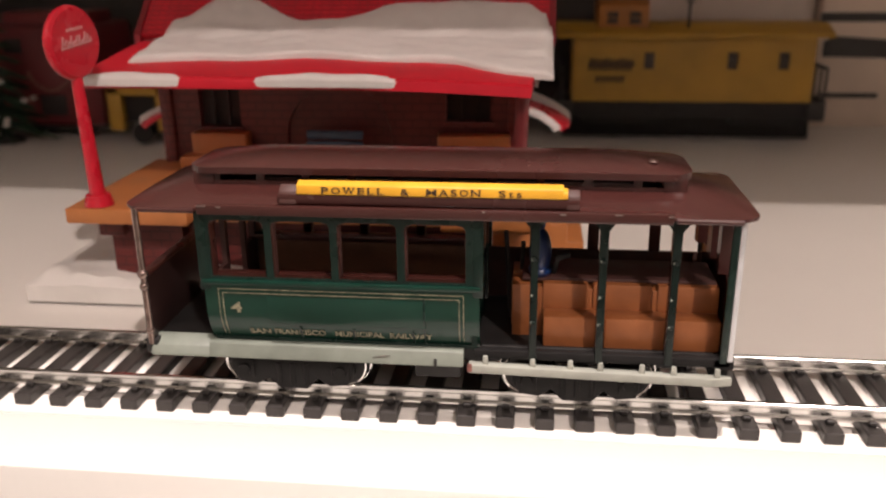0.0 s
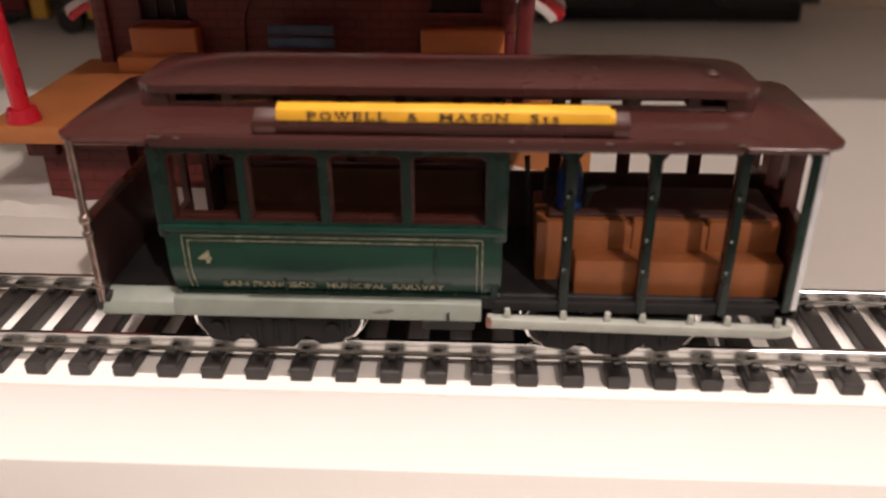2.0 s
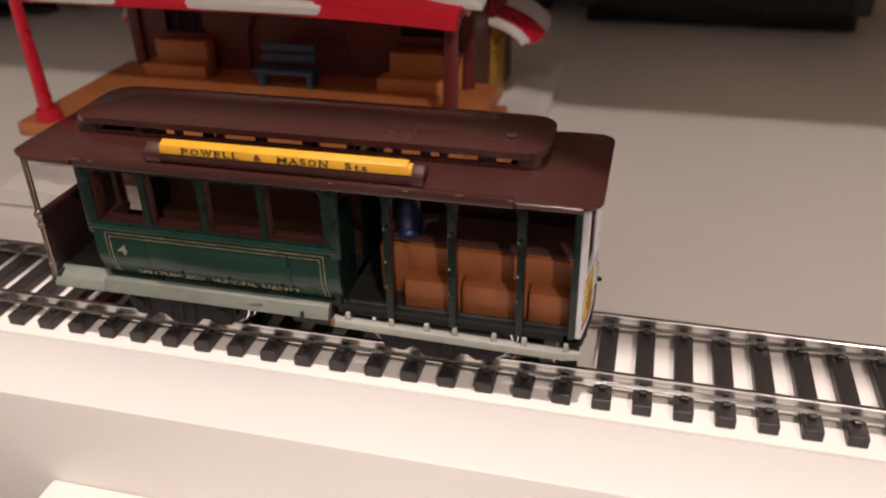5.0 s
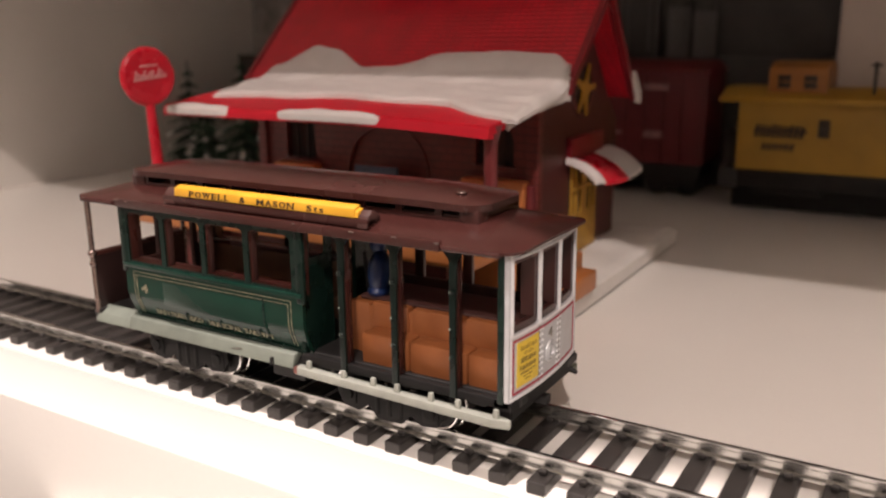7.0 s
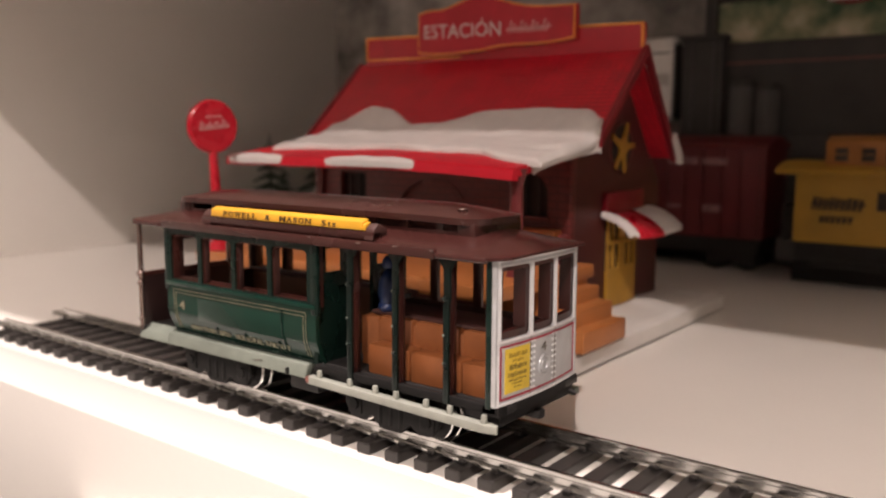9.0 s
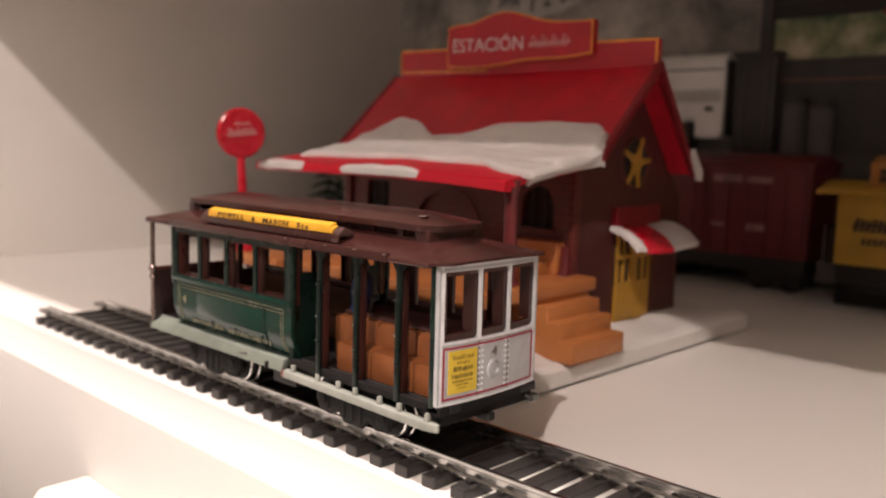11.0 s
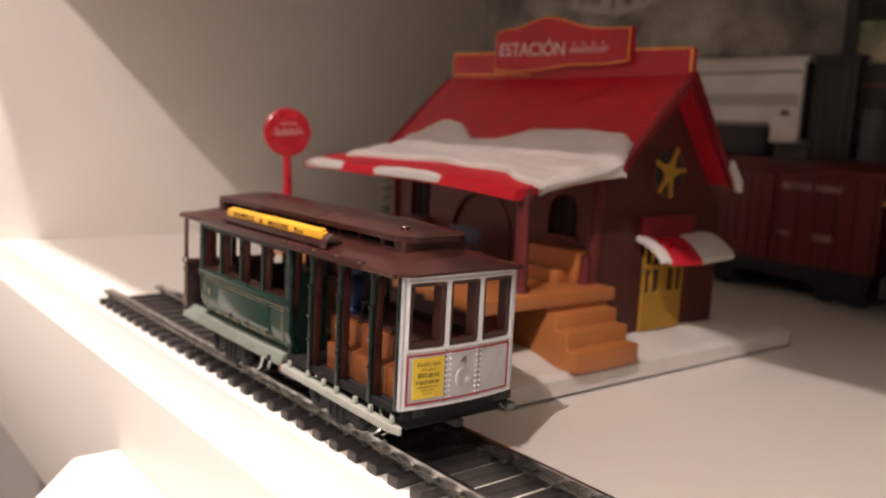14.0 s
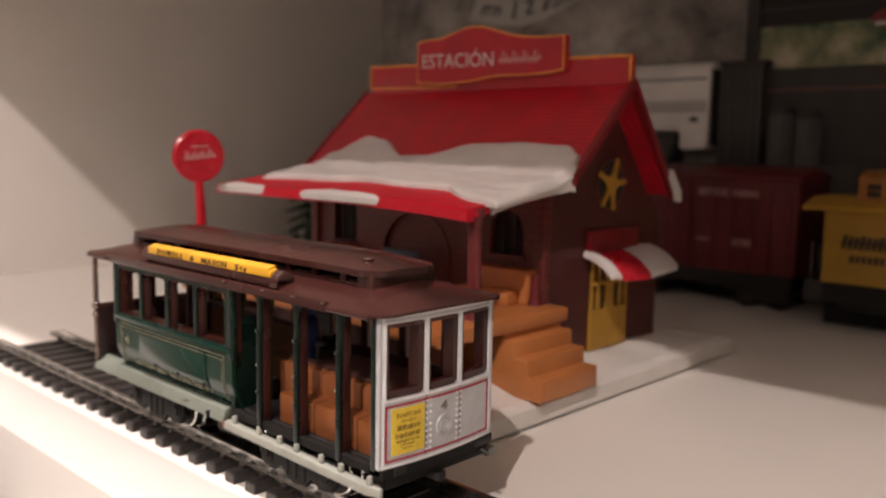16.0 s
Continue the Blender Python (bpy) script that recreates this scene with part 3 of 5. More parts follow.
part("panel_rib", merge(*[strip_on_panel(xx, 14.6, xx, 17.4, 0.35, 0.35) for xx in (-38.5, -29.5, -19.5)], strip_on_panel(-53.6, 14.7, -9.2, 14.7, 0.7, 0.5), strip_on_panel(-17.6, 15.0, -17.6, 24.0, 0.3, 0.3)), M_GREENDK, near_panel)
for yy in (YN - 0.5, YF - 0.3):
    part("belt_rail", box(AX - 0.2, BX + 0.2, yy, yy + 0.8, 25.1, 26.0, 0.2), M_GREEN, car)
for yy in (YN + 1.9, YF - 3.6):
    part("window_sill", box(-53, -10.4, yy, yy + 1.7, 25.4, 26.5, 0.2), M_BROWN, car, "brown inner window sill")
for a, b in zip(holes, holes[1:]):
    for yy in (YN + 0.95, YF - 2.1):
        part("window_post", box(a[1] - 0.1, b[0] + 0.1, yy, yy + 1.2, 26.5, 37.4, 0.15), M_BROWNIN, car)
for xx in (AX + 0.2, BX - 0.3):
    for yy in (YN + 0.35, YF - 0.35):
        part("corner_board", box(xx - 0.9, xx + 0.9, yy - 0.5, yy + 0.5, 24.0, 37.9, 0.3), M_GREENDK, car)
part("end_wall", panel("x", AX + 0.5, AX + 1.4, YN + 2.3, YF - 2.3, 14.5, 37.6, [(CY - 4, CY + 4, 14.6, 35.0), (YN + 3.4, CY - 5.2, 26, 34.6), (CY + 5.2, YF - 3.4, 26, 34.6)]), M_BROWNIN, car)
part("cross_wall", panel("x", BX - 1.3, BX - 0.4, YN + 0.8, YF - 0.8, 14.5, 37.6, [(CY - 3.5, CY + 3.5, 14.6, 35.0), (YN + 3, CY - 4.8, 31.6, 36.2), (CY + 4.8, YF - 3, 31.6, 36.2)]), M_GREENDK, car, "green wall between the two halves")
for s in (-1, 1):
    y0, y1 = (YN + 2.0, YN + 7.0) if s < 0 else (YF - 7.0, YF - 2.0)
    # bench is the orange plastic, painted brown for shade under the roof
    part("inside_bench", merge(box(-52.5, -11, y0, y1, 14.5, 19.5, 0.5), box(-52.5, -11, y0 if s < 0 else y1 - 1.4, y0 + 1.4 if s < 0 else y1, 19, 25.4, 0.5)), M_INSIDE, car, "inside bench, its orange browned for the roof's shade")

# rear platform
for yy in (YN + 0.5, YF - 0.5):
    post = merge(cyl((X0 + 0.6, yy, 13.5), (X0 + 0.6, yy, 38.4), 0.55, n=12), ball((X0 + 0.6, yy, 26.2), 0.95, 0.95, 0.95, 12), ball((X0 + 0.6, yy, 24.0), 0.85, 0.85, 0.8, 12), ball((X0 + 0.6, yy, 16.0), 0.8, 0.8, 0.7, 12))
    part("platform_post", post, M_POST, car, "thin worn metal post with turned knobs")


def bowed(y, depth=1.0):
    return depth * (1 - ((y - CY) / 12.7) ** 2)


def bowed_slab(x, s, t, z0, z1, y0=None, y1=None, n=14):
    """An upright slab across the car, bowed outwards. s: 1 front, -1 rear."""
    y0, y1 = YN if y0 is None else y0, YF if y1 is None else y1
    pts = [(x + s * bowed(y0 + (y1 - y0) * i / n), y0 + (y1 - y0) * i / n) for i in range(n + 1)]
    inner = [(a - s * t, b) for a, b in reversed(pts)]
    return prism(pts + inner, "z", z0, z1)


part("rear_dash", box(X0 + 0.2, X0 + 1.1, YN + 0.8, YF - 0.8, 13.8, 25.8, 0.2), M_DASH, car, "dark brown rear dash panel")
part("rear_handrail", box(X0 - 0.1, X0 + 1.3, YN + 0.4, YF - 0.4, 25.6, 26.5, 0.25), M_BROWN, car)
part("rear_beam", box(X0 - 0.4, X0 + 1.8, YN + 0.2, YF - 0.2, 11.8, 14.4, 0.3), M_BLACK, car)

# open half: posts, bench, far side wall
for xx in (0.0, 10.6, 21.6):
    bms = [box(xx - 0.7, xx + 0.7, YN + 0.1, YN + 0.6, 30.4, 37.8, 0.15), box(xx - 0.6, xx + 0.6, YN - 0.15, YN + 0.45, 13.4, 31.0, 0.15),
           ball((xx, YN - 0.15, 31.0), 0.45, 0.4, 0.45, 10), ball((xx, YN - 0.25, 20.2), 0.4, 0.35, 0.4, 10),
           prism([(xx - 2.2, 37.8), (xx + 2.2, 37.8), (xx + 0.7, 35.8), (xx - 0.7, 35.8)], "y", YN + 0.2, YN + 0.7)]
    part("post_back", box(xx - 0.65, xx + 0.55, YN + 0.55, YN + 2.3, 14.6, 37.7, 0.2), M_ROOFBROWN, car)
    part("roof_post", merge(*bms), M_NEARBLK, car, "green-black roof post")
    part("post_knob", merge(*[ball((xx - 0.35, YN - 0.32, z), 0.2, 0.18, 0.24, 8) for z in (31.0, 24.9, 20.2)]), M_STEP, car, "worn pale knobs")
    part("roof_post", merge(box(xx - 1.0, xx + 1.0, YF - 1.1, YF - 0.1, 23.5, 37.8, 0.2)), M_BROWN, car, "brown roof post")

part("far_side_wall", box(BX, X1 - 1, YF - 1.3, YF - 0.3, 14.5, 24.3, 0.2), M_BROWNIN, car)
part("bench_back", merge(box(-2.0, 29.6, CY + 0.4, CY + 1.4, 14.5, 24.7, 0.2)), M_BROWNIN, car)


def bench(s):
    """Stepped outward-facing bench with three seats. s: -1 near, 1 far."""
    ya, yb = sorted((CY + s * 0.2, CY + s * 5.6))
    core = part("bench", box(-3.6, 29.9, ya, yb, 14.4, 23.5, 0.35), M_SEAT, car, "stepped orange-brown plastic bench")
    for a, b, low in ((-3.7, 0.6, 16.2), (1.4, 8.9, 17.0), (9.7, 19.3, 17.0), (20.2, 30.1, 17.0)):
        ya, yb = sorted((CY + s * 0.5, CY + s * (5.7 if a < 0 else 6.0)))
        part("seat_back", box(a, b, ya, yb, low, 23.9 if a < 0 else 24.4, 0.4), M_SEAT, core)
    for a, b in ((1.6, 11.2), (11.5, 22.3), (22.6, 30.1)):
        ya, yb = sorted((CY + s * 5.4, CY + s * 9.6))
        part("seat", box(a, b, ya, yb, 14.4, 19.9, 0.4), M_SEAT, core)


bench(-1)
bench(1)
part("bench_top", box(-2.0, 29.8, CY - 4.7, CY + 5.2, 24.2, 24.9, 0.25), M_BROWNIN, car, "plain brown top between the benches")
part("grip_lever", merge(cyl((-4.0, CY + 2, 14.5), (-5.0, CY + 1, 31), 0.45, 0.4, 10), cyl((-2.5, CY + 2, 14.5), (-2.0, CY + 1.5, 29), 0.4, 0.4, 10), cyl((3.0, CY - 2.4, 24.5), (4.2, CY - 2.6, 28.2), 0.5, 0.45, 10), cyl((3.4, CY - 2.6, 27.6), (5.9, CY - 2.6, 28.2), 0.6, 0.45, 10)), M_BLACK, car)

# silver front end
win = [(YN + 0.85, YN + 8.6), (YN + 9.15, YN + 16.25), (YN + 16.8, YF - 0.85)]


def front_frame():
    bms = []
    for a, b in ((YN, win[0][0]), (win[0][1], win[1][0]), (win[1][1], win[2][0]), (win[2][1], YF)):
        bms.append(bowed_slab(X1 - 1.0, 1, 0.3, 25.0, 37.6, a, b, 4))
    bms.append(bowed_slab(X1 - 1.0, 1, 1.0, 37.0, 38.3))
    bms.append(bowed_slab(X1 - 1.0, 1, 1.0, 14.6, 25.3))
    for a, b in win:
        for yy, s in ((a, 1), (b, -1)):
            for zz, k in ((37.0, -1), (25.3, 1)):
                xo = X1 - 1.0 + bowed(yy)
                bms.append(prism([(yy, zz), (yy + s * 0.6, zz), (yy, zz + k * 0.6)], "x", xo - 0.3, xo))
    return merge(*bms)


front = part("front_end", front_frame(), M_SILVER, car, "silver front end with three windows")
for a, b in ((YN + 0.4, win[0][0] + 0.8), (win[0][1] - 0.8, win[1][0] + 0.8), (win[1][1] - 0.8, win[2][0] + 0.8), (win[2][1] - 0.8, YF - 0.4)):
    part("front_post_lining", bowed_slab(X1 - 1.35, 1, 1.1 if a < YN + 1 else 2.3, 26.5, 36.2, a - 0.2, b + 0.2, 4), M_ROOFBROWN, car, "brown inner window post")
part("front_sill_lining", bowed_slab(X1 - 1.37, 1, 1.1, 14.6, 26.5, YN + 0.5, YF - 0.5), M_ROOFBROWN, car, "brown inside of the front end")
part("front_header_lining", bowed_slab(X1 - 1.37, 1, 1.4, 36.2, 37.8, YN + 0.5, YF - 0.5), M_BROWN, car)


def front_strip(y0, y1, z0, z1, proud=0.12):
    return bowed_slab(X1 - 1.0 + proud, 1, 0.35, z0, z1, y0, y1, 8)


for zz in (24.05, 15.5):
    part("red_lining", front_strip(YN + 0.9, YF - 0.9, zz, zz + 0.3), M_REDLINE, front)
for yy in (YN + 0.9, YF - 1.2):
    part("red_lining", front_strip(yy, yy + 0.3, 15.5, 24.35), M_REDLINE, front)
part("poster", front_strip(YN + 2.1, YN + 8.5, 16.4, 23.7), M_POSTER, front, "yellow paper poster with dark print")
rnd = random.Random(11)
for z, h, a, b, wide, mat in ((22.2, 0.75, 2.9, 7.7, 0.5, M_FADED), (21.35, 0.5, 3.9, 6.6, 0.36, M_FADED), (20.2, 0.8, 3.1, 7.5, 0.55, M_OLIVE), (19.0, 0.75, 2.8, 7.6, 0.34, M_OLIVE), (18.3, 0.36, 3.0, 7.4, 0.28, M_OLIVE), (17.7, 0.3, 3.8, 6.6, 0.26, M_OLIVE), (17.15, 0.24, 4.3, 6.1, 0.2, M_OLIVE)):
    marks = []
    while a < b:
        w = wide * rnd.uniform(0.5, 1.4)
        marks.append(front_strip(YN + a, YN + min(b, a + w), z + rnd.uniform(-0.05, 0.05), z + h * rnd.uniform(0.75, 1.05), 0.2))
        a += w + rnd.uniform(0.1, 0.3)
    part("print_line", merge(*marks), mat, front, "faded unreadable line of print")
bms = []
for yy in (YN + 9.0, YN + 9.9, YN + 15.9, YN + 16.8):
    for k in range(9):
        bms.append(ball((X1 - 1.0 + bowed(yy), yy, 16.1 + k * 0.98), 0.26, 0.22, 0.22, 8))
for yy in (YN + 0.55, YF - 0.55):
    for k in range(13):
        bms.append(ball((X1 - 0.95 + bowed(yy), yy, 15.6 + k * 1.75), 0.2, 0.2, 0.22, 8))
part("rivet", merge(*bms), M_BEAD, front, "bright rivets")
for yy in (YN + 8.9, YN + 16.7):
    part("panel_joint", front_strip(yy - 0.17, yy + 0.17, 15.2, 24.9, 0.06), M_DULL, front)
beads = [front_strip(YN + 0.1, YF - 0.1, 37.75, 38.2, 0.22), front_strip(YN + 0.1, YF - 0.1, 14.65, 15.05, 0.22), front_strip(YN + 0.1, YF - 0.1, 24.85, 25.25, 0.18)]
for yy in (YN + 0.3, YF - 0.7):
    beads.append(front_strip(yy, yy + 0.4, 14.8, 38.0, 0.12))
for a, b in win:
    beads += [front_strip(a - 0.18, a + 0.08, 25.2, 37.2, 0.2), front_strip(b - 0.08, b + 0.18, 25.2, 37.2, 0.2), front_strip(a - 0.18, b + 0.18, 37.0, 37.25, 0.2)]
part("edge_bead", merge(*beads), M_BEAD, front, "bright raised edges")
xf = X1 - 1.0 + bowed(YN + 12.9)
part("headlight", merge(torus((xf + 0.12, YN + 12.9, 19.2), (1, 0, 0), 1.55, 0.32), torus((xf + 0.2, YN + 12.9, 19.2), (1, 0, 0), 0.95, 0.26), cyl((xf - 0.3, YN + 12.9, 19.2), (xf + 0.2, YN + 12.9, 19.2), 1.3, 0.95, 20)), M_SILVER, front, "round moulded headlight")
num = lettering("4", 2.0, Matrix.Translation((xf + 0.12, YN + 12.1, 21.7)) @ pose(0, 0, 0, 90, 0, 90), width=1.5, bold=0.04)
part("car_number", num, M_DULL, front, "small dark numeral")
for yy in (YN - 0.3, YF - 0.32):
    part("front_corner_post", box(X1 - 2.9, X1 - 1.75, yy, yy + 0.62, 14.2, 38.0, 0.25), M_GREENDK, car)
    part("front_edge", box(X1 - 1.75, X1 - 0.85, yy, yy + 0.62, 14.6, 38.3, 0.2), M_SILVER, front, "bright worn edge")
part("bumper", merge(bowed_slab(X1 - 0.6, 1, 3.0, 13.0, 14.6, YN + 0.2, YF + 0.3), box(X1 - 4, X1 - 1, YN + 1.5, YF - 1, 11, 13.5, 0.3)), M_TRUCK, car)
part("coupler", merge(box(X1 - 3, X1 + 0.2, CY - 0.9, CY + 0.9, 9.8, 11.4, 0.3), cyl((X1 - 0.6, YF - 2.4, 12.2), (X1 + 0.7, YF - 2.0, 11.6), 0.5, 0.4, 10)), M_BLACK, car)

# running boards
left_step = merge(prism([(YN - 0.5, 11.8), (YN - 0.45, 12.2), (YN + 0.15, 14.3), (YN + 2.2, 14.6), (YN + 2.2, 13.8), (YN + 0.5, 11.8)], "x", -54.6, -11.2, 0.2),
                  prism([(YN - 0.6, 11.8), (YN - 0.55, 12.2), (YN + 0.3, 13.5), (YN + 2.8, 14.8), (YN + 2.8, 13.8), (YN + 0.4, 11.8)], "x", -64.8, -54.4, 0.2))
part("running_board", left_step, M_STEP, car, "pale grey-green running board, chipped at one end")
part("red_chip", box(-10.55, -9.7, YN - 1.1, YN - 0.2, 11.3, 12.6, 0.2), M_WORNRED, car, "worn reddish end")
part("smudge", prism([(-26.4, 12.9), (-24.6, 13.3), (-23.4, 13.35), (-25.0, 12.95)], "y", YN - 0.35, YN + 0.6), M_DULL, car, "dark scratch")
part("chip", box(-16.0, -15.6, YN - 1.1, YN - 0.4, 11.9, 13.2), M_BLACK, car)


def tilted(bm):
    """The footboard hangs a little lower towards the front."""
    for v in bm.verts:
        v.co.z += 0.3 + 0.8 * (1 - (v.co.x + 10.4) / 42.0)
    return bm


part("running_board", tilted(prism([(-10.4, YN - 1.0), (29.0, YN - 1.0), (31.8, YN - 0.2), (31.8, YN + 0.4), (30.6, YN + 0.9), (-10.4, YN + 0.9)], "z", 10.0, 11.5, 0.25)), M_FOOT, car, "low grey-green footboard, painted paler for the light on it")
for xx in (-7.6, 0.1, 6.2, 11.0, 17.6, 22.6, 29.4):
    part("step_bracket", tilted(prism([(xx - 0.55, 11.2), (xx + 0.55, 11.2), (xx + 0.36, 12.9), (xx - 0.36, 12.9)], "y", YN - 0.5, YN + 0.2, 0.1)), M_FOOT, car)
part("far_running_board", box(-64, 31.6, YF - 0.1, YF + 2.0, 10.4, 11.8, 0.3), M_STEP, car)

# trucks and wheels
for cx in (-41.0, 7.6):
    for s in (-1, 1):
        y = CY + s * 9.9
        bar = prism([(cx - 10.6, 11.2), (cx - 11.0, 8.4), (cx - 9.6, 6.0), (cx - 6.4, 5.6), (cx - 4.4, 7.0), (cx - 2.4, 5.0), (cx + 2.4, 5.0), (cx + 4.4, 7.0), (cx + 6.4, 5.6), (cx + 9.6, 6.0), (cx + 11.0, 8.4), (cx + 10.6, 11.2)], "y", y - 0.6, y + 0.6, 0.2)
        truck = part("truck_frame", bar, M_TRUCK, car)
        for d in (-8.4, 8.4):
            part("axle_box", merge(box(cx + d - 1.7, cx + d + 1.7, y - 0.9, y + 0.9, 6.6, 10.8, 0.4), cyl((cx + d, y + s * 0.7, 8.6), (cx + d, y + s * 1.3, 8.6), 1.2, 1.0, 16)), M_TRUCK, truck)
        for d in (-2.4, 0.0, 2.4):
            part("spring", cyl((cx + d, y + s * 0.25, 6.0), (cx + d, y + s * 0.25, 9.8), 0.65, 0.65, 10), M_TRUCK, truck)
    for d in (-8.4, 8.4):
        for s in (-1, 1):
            yr = TC + s * 8.75
            w = part("wheel", cyl((cx + d, yr - 0.9, 9.0), (cx + d, yr + 0.9, 9.0), 3.7, n=32), M_BLACK, car)
            part("tyre", merge(torus((cx + d, yr + s * 0.8, 9.0), (0, 1, 0), 3.95, 0.3, 36), torus((cx + d, yr - s * 1.0, 9.0), (0, 1, 0), 4.6, 0.28, 36)), M_CHROME, w, "bright metal tyre")
        part("axle", cyl((cx + d, TC - 9, 9.0), (cx + d, TC + 9, 9.0), 0.8, n=12), M_BLACK, car)

# toy figure in the open half
fig = merge(ball((0.9, CY - 2.6, 28.6), 1.9, 2.7, 4.3, 20), ball((0.9, CY - 2.6, 25.6), 2.0, 2.7, 1.4, 16), ball((0.4, CY - 2.3, 33.6), 1.35, 1.4, 1.6, 14), cyl((0.7, CY - 2.4, 31.0), (0.5, CY - 2.3, 33.4), 1.1, 0.8, 10))
solid_thing("toy_figure", fig, M_BLUE, "plain dark blue toy figure standing up behind the cable car bench", "toy figure")

# ---- the station ----
WX0, WX1, WY0, WY1 = -99.0, -5.0, 214.0, 270.0
station = thing("toy_station", (-50, 230, 0), "toy station, dark red brick walls and snowy red roof", "toy building")


def snow_base():
    def f(u, v):
        x, y = -117 + 126.4 * u, 169.5 + 124 * v
        d = min(x + 117, 9.4 - x, y - 169.5, 293.5 - y)
        h = 6.0 * min(1.0, 0.78 + d / 9.0)
        near = max(0.0, 1 - max(0.0, max(WX0 - x, x - WX1, WY0 - 30 - y, y - WY1)) / 10.0)
        for bx, by, bh in ((-112, 175, 1.8), (-104, 172.5, 1.5), (-108, 183, 1.3), (-96, 173, 1.1)):
            h += bh * math.exp(-((x - bx) ** 2 + (y - by) ** 2) / 9.0)
        return (x, y, h + 2.4 * near * (1 if d > 3 else d / 3) + 0.7 * noise.noise(Vector((x * 0.09, y * 0.09, 0.3))) * min(1, d / 4))
    bm = surface(f, 62, 62)
    ring = [e for e in bm.edges if len(e.link_faces) == 1]
    got = bmesh.ops.extrude_edge_only(bm, edges=ring)
    for g in got["geom"]:
        if isinstance(g, bmesh.types.BMVert):
            g.co.z = 0.75
    bmesh.ops.recalc_face_normals(bm, faces=bm.faces)
    return bm


part("snowy_base", snow_base(), M_BASE, station, "white uneven snow-covered base plate")
part("base_foot", box(-115.5, 7.9, 171.2, 292, 0, 1.4), M_BASE, station)

# brick walls
fh = [(-89, -78, 33.5, 45.5), (-23.5, -12.2, 35.5, 47.0)]
front_wall = part("front_wall", panel("y", WY0, WY0 + 2, WX0, WX1, 6, 56, [*fh, (-65.5, -39.5, 24, 44)]), M_BRICK, station, "moulded dark red brick wall")


def arch(cx, zc, r0, r1, y0, y1, a0=0, a1=180, n=18, foot=0.0):
    pts = [(cx + r1 * math.cos(radians(a0 + (a1 - a0) * i / n)), zc + r1 * math.sin(radians(a0 + (a1 - a0) * i / n))) for i in range(n + 1)]
    inn = [(cx + r0 * math.cos(radians(a1 - (a1 - a0) * i / n)), zc + r0 * math.sin(radians(a1 - (a1 - a0) * i / n))) for i in range(n + 1)]
    if foot:
        pts = [(cx + r1, zc - foot), *pts, (cx - r1, zc - foot)]
        inn = [(cx - r0, zc - foot), *inn, (cx + r0, zc - foot)]
    return prism(pts + inn, "y", y0, y1)


def arch_corners(u0, u1, z0, z1, y0, y1, n=8):
    """Fills the upper corners of an opening so that it ends in an arch."""
    cx, r = (u0 + u1) / 2, (u1 - u0) / 2
    out = []
    for s in (-1, 1):
        pts = [(cx + s * r, z1)] + [(cx + s * r * math.cos(radians(90 * i / n)), z1 - r + r * math.sin(radians(90 * i / n))) for i in range(n + 1)]
        out.append(prism(pts, "y", y0, y1))
    return merge(*out)


part("arch_corner", merge(*[arch_corners(h[0], h[1], h[2], h[3], WY0, WY0 + 2) for h in [(-65.5, -39.5, 24, 44), fh[1]]]), M_BRICK, front_wall)
for h in fh:
    c = (h[0] + h[1]) / 2
    part("window_ledge", box(h[0] - 0.8, h[1] + 0.8, WY0 - 0.7, WY0 + 0.2, h[2] - 1.2, h[2], 0.2), M_BRICK, front_wall)
    # dark sheet that paints the shade inside the window
    part("window_shade_sheet", box(h[0] - 1, h[1] + 1, WY0 + 2.1, WY0 + 2.6, 31, 49), M_DARK, front_wall)
    part("window_bar", merge(*[box(c + d - 0.35, c + d + 0.35, WY0 + 0.6, WY0 + 1.4, h[2], h[3] - 0.6) for d in (-2.0, 2.2)]), M_DARK, front_wall)
part("door_arch", arch(-52.5, 31, 13, 14.6, WY0 - 0.45, WY0 + 0.4, foot=7), M_BRICK, front_wall)
part("arched_door", box(-65.5, -39.5, WY0 + 1.0, WY0 + 1.9, 24, 44), M_BRICK, front_wall, "dark red arched door")
part("back_wall", box(WX0 + 2, WX1 - 2, WY1 - 2.2, WY1 - 0.2, 6, 43), M_BRICK, station)


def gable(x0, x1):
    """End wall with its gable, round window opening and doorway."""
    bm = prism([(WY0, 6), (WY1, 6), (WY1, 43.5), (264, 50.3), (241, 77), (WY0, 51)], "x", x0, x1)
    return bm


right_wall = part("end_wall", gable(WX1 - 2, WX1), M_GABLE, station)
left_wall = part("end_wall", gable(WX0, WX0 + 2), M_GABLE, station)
for xx in (WX0 + 1.2, WX1 - 1.2):
    part("corner_pillar", box(xx - 1.6, xx + 1.6, WY0 - 1.4, WY0 + 1.6, 6, 52, 0.3), M_BRICK, station)

# round window with a star
sx = WX1 + 0.05
ring = torus((sx, 242.4, 54.0), (1, 0, 0), 6.9, 0.5, 36)
# near-black disc painted in place of the shaded hole
part("round_window", cyl((WX1 - 1, 242.4, 54.0), (WX1 + 0.12, 242.4, 54.0), 6.9, n=36), M_DARK, right_wall, "round window hole, its dark inside painted on a disc")
part("window_ring", ring, M_BRICK, right_wall)
star = [cyl((sx + 0.3, 242.4, 54.0), (sx + 0.9, 242.4, 54.0), 2.6, n=24)]
